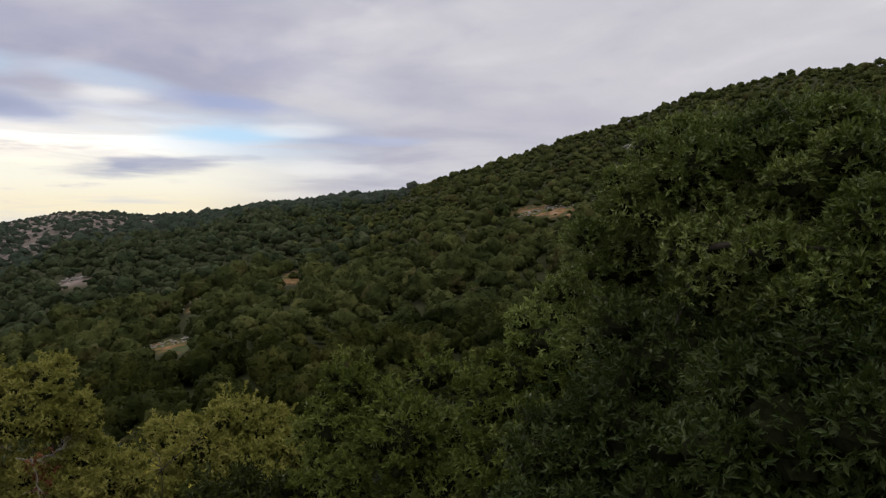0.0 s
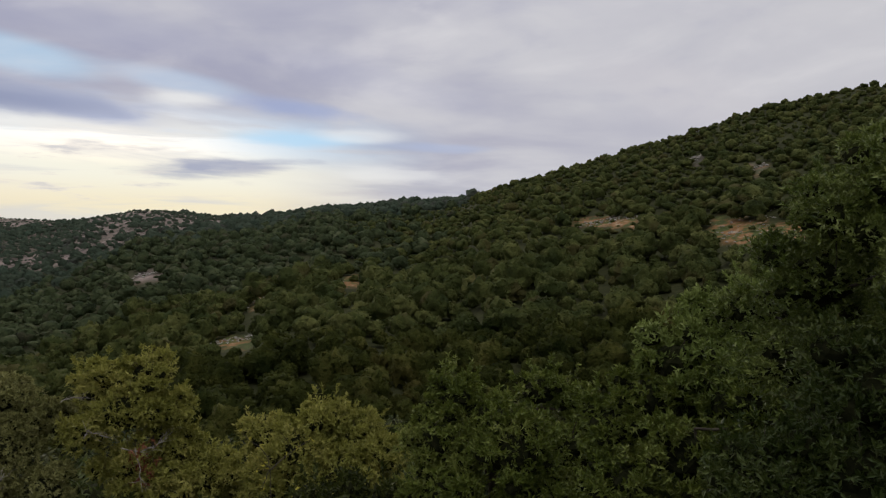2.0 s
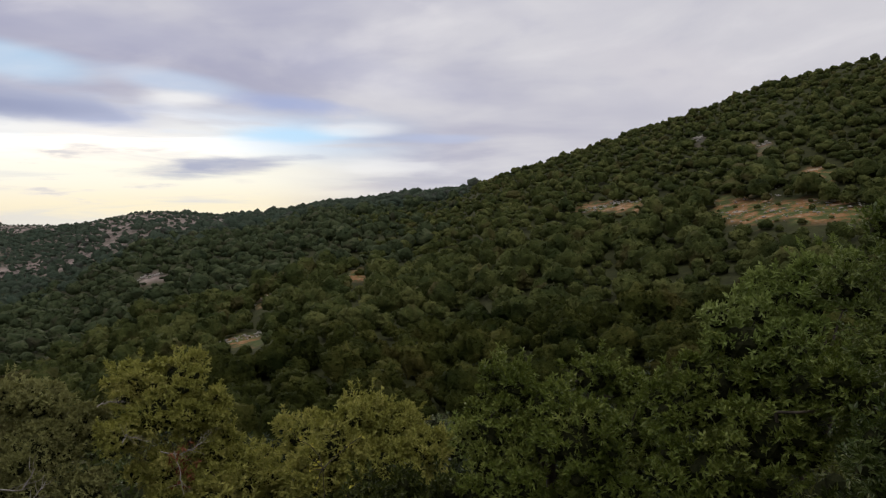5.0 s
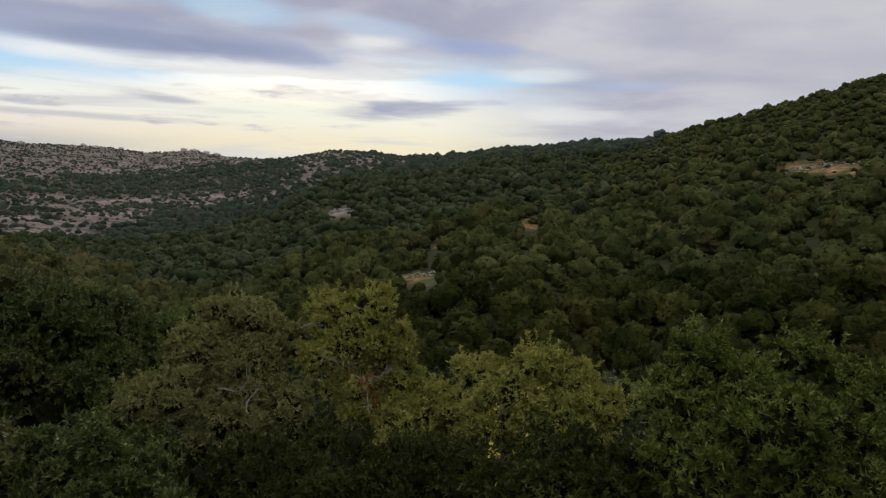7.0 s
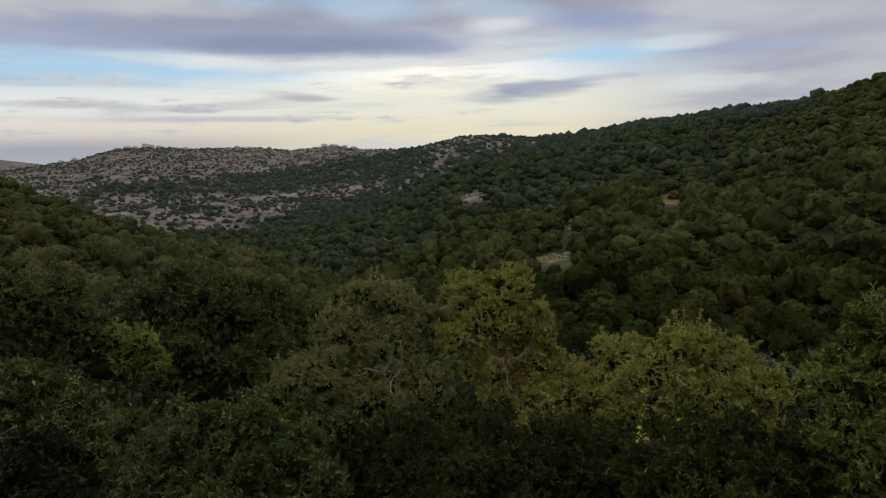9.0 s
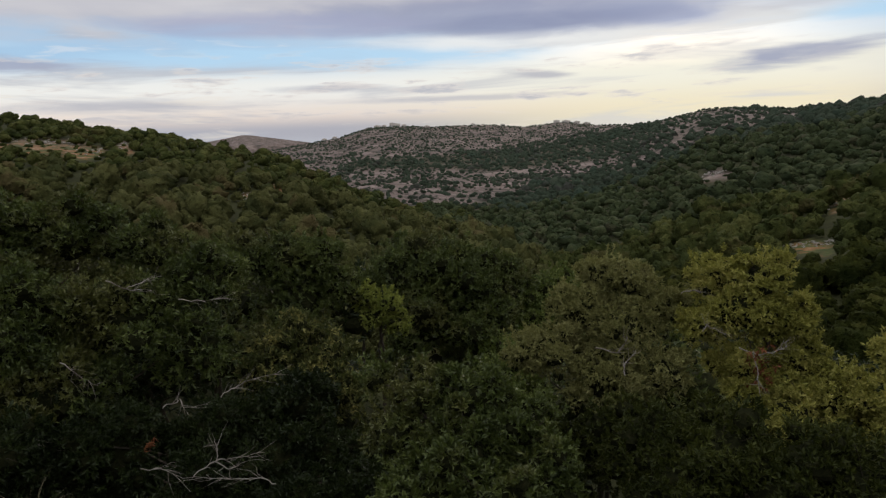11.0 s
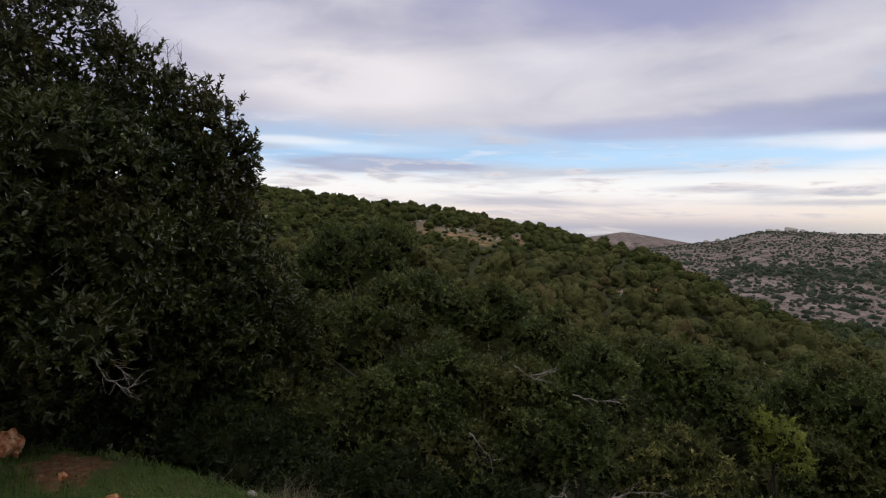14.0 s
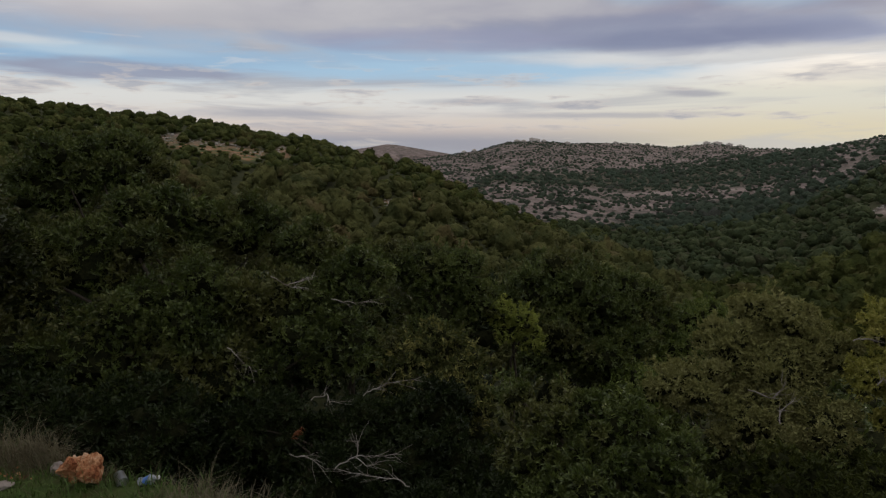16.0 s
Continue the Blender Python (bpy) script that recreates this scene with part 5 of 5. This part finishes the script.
def turf():
    rng = np.random.default_rng(61)
    n = 290000
    az, r = rng.uniform(48, 170, n), np.sqrt(rng.uniform(0.9 ** 2, 7.6 ** 2, n))
    thick = soft(np.clip((az - 48) / 24, 0, 1)) * soft(np.clip((170 - az) / 52, 0, 1)) * soft(np.clip((r - 0.9) / 1.7, 0, 1))
    x, y = -np.sin(np.radians(az)) * r, np.cos(np.radians(az)) * r
    patchy = np.sin(x * 2.6 + 1.5 * np.sin(y * 2.1)) * np.sin(y * 2.9 + 1.5 * np.sin(x * 1.9))
    chance = np.clip(0.78 + 0.5 * patchy, 0.30, 1.0) * (1 - 0.90 * np.clip(2.0 * worn(x, y), 0, 1))
    ok = (r < edge_of_terrace(az) + 0.25) & (rng.uniform(size=n) < chance * thick)
    x, y = x[ok], y[ok]
    high = 0.036 + 0.020 * np.clip(np.sin(x * 4.1 + 2 * np.sin(y * 3.3)) + 0.3, 0, 1) + 0.03 * (y > -0.45) * (x > -4.1)
    pieces = [blades(rng, x, y, high, 0.9, 0.0026)]
    # the rest of the terrace, round and behind
    n = 50000
    az, r = rng.uniform(-180, 180, n), 9.0 * np.sqrt(rng.uniform(0.0005, 1, n))
    x, y = -np.sin(np.radians(az)) * r, np.cos(np.radians(az)) * r
    patchy = np.sin(x * 2.6 + 1.5 * np.sin(y * 2.1)) * np.sin(y * 2.9 + 1.5 * np.sin(x * 1.9))
    ok = (r < edge_of_terrace(az) + 0.2) & ~((az > 74) & (az < 124) & (r > 2.4)) & (rng.uniform(size=n) < 0.8 + 0.4 * patchy)
    pieces.append(blades(rng, x[ok], y[ok], 0.05, 0.9, 0.005))
    v, f = joined(pieces)
    tagged(new("grass", mesh_from("grass", v, f, GRASS)), "short patchy green grass on the terrace", "grass", kind="stuff")


def dry_tufts():
    """Straw-coloured tufts and single stalks along the rim."""
    rng = np.random.default_rng(62)
    n = 1800
    az = rng.uniform(62, 122, n)
    r = edge_of_terrace(az) + rng.normal(size=n) * 0.13 + 0.06
    x, y = -np.sin(np.radians(az)) * r, np.cos(np.radians(az)) * r
    tuft = np.sin(az * 0.9) + 0.8 * np.sin(az * 2.3 + 1) > 0.25
    pieces = [blades(rng, x[tuft], y[tuft], 0.07, 0.7, 0.0018)]
    for cx, cy, size, count, high in ((-3.68, 0.26, 0.10, 800, 0.12), (-3.58, 0.36, 0.09, 600, 0.11), (-3.42, 0.56, 0.09, 400, 0.11), (-3.25, 0.70, 0.08, 300, 0.11),
                                     (-4.60, -0.42, 0.09, 700, 0.12), (-4.52, -0.36, 0.07, 400, 0.10), (-4.72, -0.55, 0.07, 250, 0.10), (-4.28, -0.10, 0.05, 120, 0.07)):
        pieces.append(blades(rng, cx + rng.normal(size=count) * size, cy + rng.normal(size=count) * size, high, 0.75, 0.0016))
    v, f = joined(pieces)
    stalks = []
    for cx, cy, count in ((-4.8, -0.80, 5), (-3.55, 0.42, 6), (-3.25, 0.72, 7), (-3.95, 0.10, 3), (-5.0, -1.0, 4)):
        for _ in range(count):
            x, y = cx + rng.normal() * 0.10, cy + rng.normal() * 0.10
            foot = np.array([x, y, ground_z(x, y) - 0.02])
            tip = foot + [rng.normal() * 0.12, rng.normal() * 0.12, rng.uniform(0.12, 0.30)]
            line = wander(rng, foot, tip, 6, 0.05)
            stalks.append(tube(line, np.linspace(0.0020, 0.0008, 6), 3))
            for k in (3, 4):
                stalks.append(tube(wander(rng, line[k], line[k] + [rng.normal() * 0.05, rng.normal() * 0.05, rng.uniform(0.02, 0.08)], 3, 0.05), np.array([0.0014, 0.001, 0.0006]), 3))
    q, g = joined(stalks)
    g = np.concatenate([g[:, [0, 1, 2]], g[:, [0, 2, 3]]])
    v, f = joined([(v, f), (q, g)])
    tagged(new("dry_grass", mesh_from("dry_grass", v, f, STRAW)), "tufts and stalks of dry straw-coloured grass along the terrace edge", "grass", kind="stuff")


turf()
dry_tufts()


def stone(name, seed, at, size, mat, label, category="stone", rough=0.3, level=ICO3, sharp=0.0):
    """A broken stone: a ball worn by coarse and fine noise, with some faces split flat."""
    rng = np.random.default_rng(seed)
    v, f = level
    v = v.copy()
    for _ in range(7):
        d = unit(rng.normal(size=3))
        cut = rng.uniform(0.55, 0.85)
        over = np.maximum(v @ d - cut, 0)
        v -= over[:, None] * d * (0.9 if sharp else 0.6)
    off = Vector(rng.uniform(-50, 50, 3))
    k = np.array([noise.noise(Vector(q) * 1.7 + off) * rough + noise.noise(Vector(q) * 5 + off) * rough * 0.45 + abs(noise.noise(Vector(q) * 11 + off)) * rough * 0.45 for q in v])
    v = v * (1 + k[:, None]) * np.array(size)
    v[:, 2] -= v[:, 2].min() + 0.18 * size[2]
    me = mesh_from(name, v, f, mat, not sharp)
    ob = tagged(new(name, me), label, category)
    ob.location = (at[0], at[1], ground_z(*at[:2]))
    ob.rotation_euler = (0, 0, rng.uniform(0, 6.28))
    return ob


stone("rock", 1, (-4.20, -0.13), (0.068, 0.054, 0.080), ORANGE_ROCK, "rough orange iron-stained rock standing in the grass", "rock", 0.36, ICO4, 1.0)
stone("rock", 2, (-4.26, -0.22), (0.060, 0.052, 0.058), ORANGE_ROCK, "lower orange-brown rock leaning on its neighbour", "rock", 0.55, ICO4, 1.0)
stone("stone", 3, (-4.38, -0.27), (0.050, 0.040, 0.038), LEDGE, "pale grey slab stone beside the orange rock", sharp=1.0)
stone("stone", 4, (-3.82, -0.57), (0.032, 0.022, 0.018), LIMESTONE, "small white limestone lying in the grass")
stone("rock", 5, (-3.38, 0.47), (0.068, 0.055, 0.042), ORANGE_ROCK, "buff and orange rock at the terrace edge", "rock", 0.45, ICO4, 1.0)
stone("rock", 6, (-3.36, 0.37), (0.04, 0.035, 0.03), ORANGE_ROCK, "small buff rock at the terrace edge", "rock", 0.4)
stone("stone", 7, (-4.28, -0.50), (0.05, 0.035, 0.016), LEDGE, "flat greyish stone sunk in the worn earth", sharp=1.0)
stone("stone", 8, (-5.03, -0.78), (0.028, 0.022, 0.024), LIMESTONE, "small pale stone at the foot of the trees")
stone("stone", 9, (-4.71, -1.10), (0.030, 0.022, 0.016), LIMESTONE, "whitish chipped stone in the grass", sharp=1.0)
stone("stone", 10, (-4.93, -1.57), (0.042, 0.026, 0.024), ORANGE_ROCK, "buff stone lying in the grass", sharp=1.0)
stone("stone", 11, (-4.74, -1.36), (0.032, 0.022, 0.016), LIMESTONE, "pale chipped stone beside the worn earth", sharp=1.0)
stone("stone", 12, (-5.25, -2.00), (0.035, 0.03, 0.028), ORANGE_ROCK, "small buff stone at the back of the terrace", sharp=1.0)
stone("rock", 13, (-5.80, -2.62), (0.12, 0.10, 0.11), ORANGE_ROCK, "buff boulder at the back corner of the terrace", "rock", 0.35, ICO4, 1.0)
rng = np.random.default_rng(77)
pebbles = []
for i in range(230):
    k = rng.uniform(0, 1)
    if i % 4:
        ax, ay, bx, by, half = WORN[rng.choice(5, p=(0.20, 0.18, 0.37, 0.18, 0.07))]
        x, y = ax + (bx - ax) * k + rng.normal() * half * 0.5, ay + (by - ay) * k + rng.normal() * half * 0.5
    else:
        x, y = -4.10 - 0.85 * k + rng.normal() * 0.11, -0.35 - 1.4 * k + rng.normal() * 0.13
    s = min(rng.lognormal(-4.95, 0.5), 0.022)
    v, f = ICO1
    pebbles.append((v * (1 + rng.normal(size=(len(v), 1)) * 0.15) * [s, s * 0.8, s * 0.6] + [x, y, ground_z(x, y) + s * 0.2], f))
v, f = joined(pebbles)
tagged(new("pebbles", mesh_from("pebbles", v, f, ORANGE_ROCK)), "scatter of buff and orange pebbles on worn red earth", "pebbles", kind="stuff")


# ---- litter on the terrace: a crushed drinks bottle and a tin ----
def plain(name, colour, rough, metal=0.0, clear=0.0):
    m, t, b = material(name)
    n = fuzz(t, place(t), 30, 4)
    link(t, blend(t, calc(t, "MULTIPLY", n.outputs[0], 0.5), colour, tuple(c * 0.6 for c in colour)), b.inputs["Base Color"])
    b.inputs["Roughness"].default_value, b.inputs["Metallic"].default_value = rough, metal
    b.inputs["Transmission Weight"].default_value = clear
    return m


PET, LABEL, TIN, CAP = plain("clear_plastic", (0.75, 0.80, 0.85), 0.15, 0, 0.6), plain("blue_label", (0.10, 0.22, 0.60), 0.4), plain("tin", (0.62, 0.62, 0.60), 0.3, 0.9), plain("white_cap", (0.75, 0.75, 0.75), 0.4)


def turned(profile, sides=20):
    """A body of revolution along x from (x, radius) pairs."""
    ang = np.linspace(0, 2 * math.pi, sides, endpoint=False)
    v = np.array([[x, r * math.cos(a), r * math.sin(a)] for x, r in profile for a in ang])
    i, j = np.meshgrid(np.arange(len(profile) - 1), np.arange(sides), indexing="ij")
    f = np.stack([i * sides + j, i * sides + (j + 1) % sides, (i + 1) * sides + (j + 1) % sides, (i + 1) * sides + j], -1).reshape(-1, 4)
    return v, f


def bottle():
    top = tagged(new("plastic_bottle"), "crushed clear plastic bottle with a blue label in the grass", "bottle")
    top.location = (-4.16, 0.11, ground_z(-4.16, 0.11) + 0.026)
    top.rotation_euler, top.scale = (0.2, -0.35, 0.9), (0.72, 0.85, 0.85)
    v, f = turned(((-0.075, 0.001), (-0.075, 0.024), (-0.068, 0.028), (-0.03, 0.027), (0.02, 0.028), (0.045, 0.020), (0.058, 0.011), (0.07, 0.010)))
    v[:, 2] *= 0.8 + 0.2 * np.sin(v[:, 0] * 70)
    part("body", mesh_from("body", v, f, PET, True), top)
    v, f = turned(((-0.032, 0.0284), (0.018, 0.0290)))
    v[:, 2] *= 0.82 + 0.2 * np.sin(v[:, 0] * 70)
    part("label", mesh_from("label", v, f, LABEL, True), top, "creased blue paper label")
    v, f = turned(((0.068, 0.0115), (0.080, 0.0115), (0.081, 0.001)))
    part("cap", mesh_from("cap", v, f, CAP, True), top, "white screw cap")


def tin():
    top = tagged(new("tin_can"), "small open tin lying in the grass", "tin can")
    top.location = (-4.19, -0.01, ground_z(-4.19, -0.01) + 0.024)
    top.rotation_euler = (0, 0.25, 0.25)
    v, f = turned(((-0.03, 0.001), (-0.03, 0.024), (0.03, 0.026), (0.031, 0.027), (0.032, 0.0255), (-0.024, 0.022), (-0.024, 0.001)))
    part("body", mesh_from("body", v, f, TIN, True), top)


bottle()
tin()


# ---- pale limestone lying in the glades, and houses on the far hilltop ----
def glade_rocks():
    rng = np.random.default_rng(88)
    pieces = []
    for a, e, wa, we in GLADES:
        ring = np.linspace(24, 200, 700)
        ang = np.degrees(np.arctan2(height_at(np.full(700, a), ring) - EYE, ring))
        if a > 60:
            ok = ring < np.interp(a, L_BEAR, L_CREST)
            ring, ang = ring[ok], ang[ok]
        for _ in range(int(14 + 30 * wa)):
            b = a + rng.uniform(-1, 1) * wa
            d = float(np.interp(e + rng.normal() * we * 0.8, ang, ring))
            x, y = -math.sin(radians(b)) * d, math.cos(radians(b)) * d
            s = min(rng.lognormal(-2.5, 0.5), 0.15) * d / 90
            v, f = ICO2
            k = rng.normal(size=(3, 3)) * 2
            v = v * (1 + 0.2 * np.sin(v @ k[0] * 1.5 + 1)[:, None] + rng.normal(size=(len(v), 1)) * 0.08) * [s * 1.9, s, s * 0.6]
            t = rng.uniform(0, 6.28)
            v = np.stack([v[:, 0] * math.cos(t) - v[:, 1] * math.sin(t), v[:, 0] * math.sin(t) + v[:, 1] * math.cos(t), v[:, 2]], -1)
            pieces.append((v + [x, y, float(height_at(b, d)) + s * 0.25], f))
    v, f = joined(pieces)
    tagged(new("limestone_rocks", mesh_from("limestone_rocks", v, f, LIMESTONE)), "pale limestone rocks strewn over bare glades", "rocks", kind="stuff")


glade_rocks()


def ledges():
    """Low broken ledges of limestone along the contours of the far stony slopes."""
    rng = np.random.default_rng(89)
    n = 9000
    az, r = rng.uniform(14, 74, n), np.exp(rng.uniform(math.log(260), math.log(1500), n))
    x, y = -np.sin(np.radians(az)) * r, np.cos(np.radians(az)) * r
    z = height_at(az, r)
    open_here = openness(az, np.degrees(np.arctan2(z - EYE, r)), x, y)
    ok = (open_here > 0.25 + 0.5 * rng.uniform(size=n)) & (r < np.interp(az, BEAR, CREST))
    pieces = []
    for b, d, px, py, pz in zip(az[ok], r[ok], x[ok], y[ok], z[ok]):
        s = rng.lognormal(-0.6, 0.45) * (0.3 + d / 1300)
        v, f = ICO1
        v = v * (1 + rng.normal(size=(len(v), 1)) * 0.22) * [s * rng.uniform(1.5, 3.5), s * 0.8, s * 0.55]
        t = radians(b) + rng.normal() * 0.35
        v = np.stack([v[:, 0] * math.cos(t) - v[:, 1] * math.sin(t), v[:, 0] * math.sin(t) + v[:, 1] * math.cos(t), v[:, 2]], -1)
        pieces.append((v + [px, py, pz + 0.2 * s], f))
    v, f = joined(pieces)
    tagged(new("limestone_ledges", mesh_from("limestone_ledges", v, f, LEDGE)), "pale limestone ledges strung along the far stony slopes", "rocks", kind="stuff")


ledges()

WALL = rock_material("pale_rendered_wall", ((0.3, (0.62, 0.57, 0.50)), (0.6, (0.74, 0.69, 0.62)), (0.8, (0.80, 0.77, 0.71))), 0.4)
PANE = plain("dark_window", (0.05, 0.06, 0.07), 0.2)


def box(x0, x1, y0, y1, z0, z1):
    v = np.array([[x, y, z] for x in (x0, x1) for y in (y0, y1) for z in (z0, z1)], float)
    f = np.array([[0, 1, 3, 2], [4, 6, 7, 5], [0, 4, 5, 1], [2, 3, 7, 6], [0, 2, 6, 4], [1, 5, 7, 3]])
    return v, f


def house(seed, az, r, wide, deep, high, label):
    rng = np.random.default_rng(seed)
    x, y = -math.sin(radians(az)) * r, math.cos(radians(az)) * r
    top = tagged(new("house"), label, "house", group="houses on the far hilltop")
    top.location = (x, y, float(height_at(az, r)) - 0.3)
    top.rotation_euler = (0, 0, radians(az) + rng.normal() * 0.25)
    part("wall", mesh_from("wall", *box(-wide / 2, wide / 2, -deep / 2, deep / 2, 0, high), WALL), top)
    part("roof", mesh_from("roof", *joined([box(-wide / 2 - 0.2, wide / 2 + 0.2, -deep / 2 - 0.2, deep / 2 + 0.2, high + 0.004, high + 0.4), box(-wide / 4, wide / 8, -1.5, 1.5, high + 0.4, high + 1.8)]), WALL), top, "flat roof with a stair head")
    for level in range(max(1, int(high // 2.9))):
        for k in range(max(2, int(wide // 4))):
            wx = -wide / 2 + wide * (k + 0.5) / max(2, int(wide // 4))
            part("window", mesh_from("window", *box(wx - 0.6, wx + 0.6, -deep / 2 - 0.08, -deep / 2 - 0.004, 1.0 + 3 * level, 2.3 + 3 * level), PANE), top)


for i, (az, r, w, d, h) in enumerate(HOUSES):
    house(500 + i, az, r, w, d, h * 0.7, "pale flat-roofed house among trees on the far hilltop" if r > 500 else "low pale flat-roofed building on the wooded ridge")
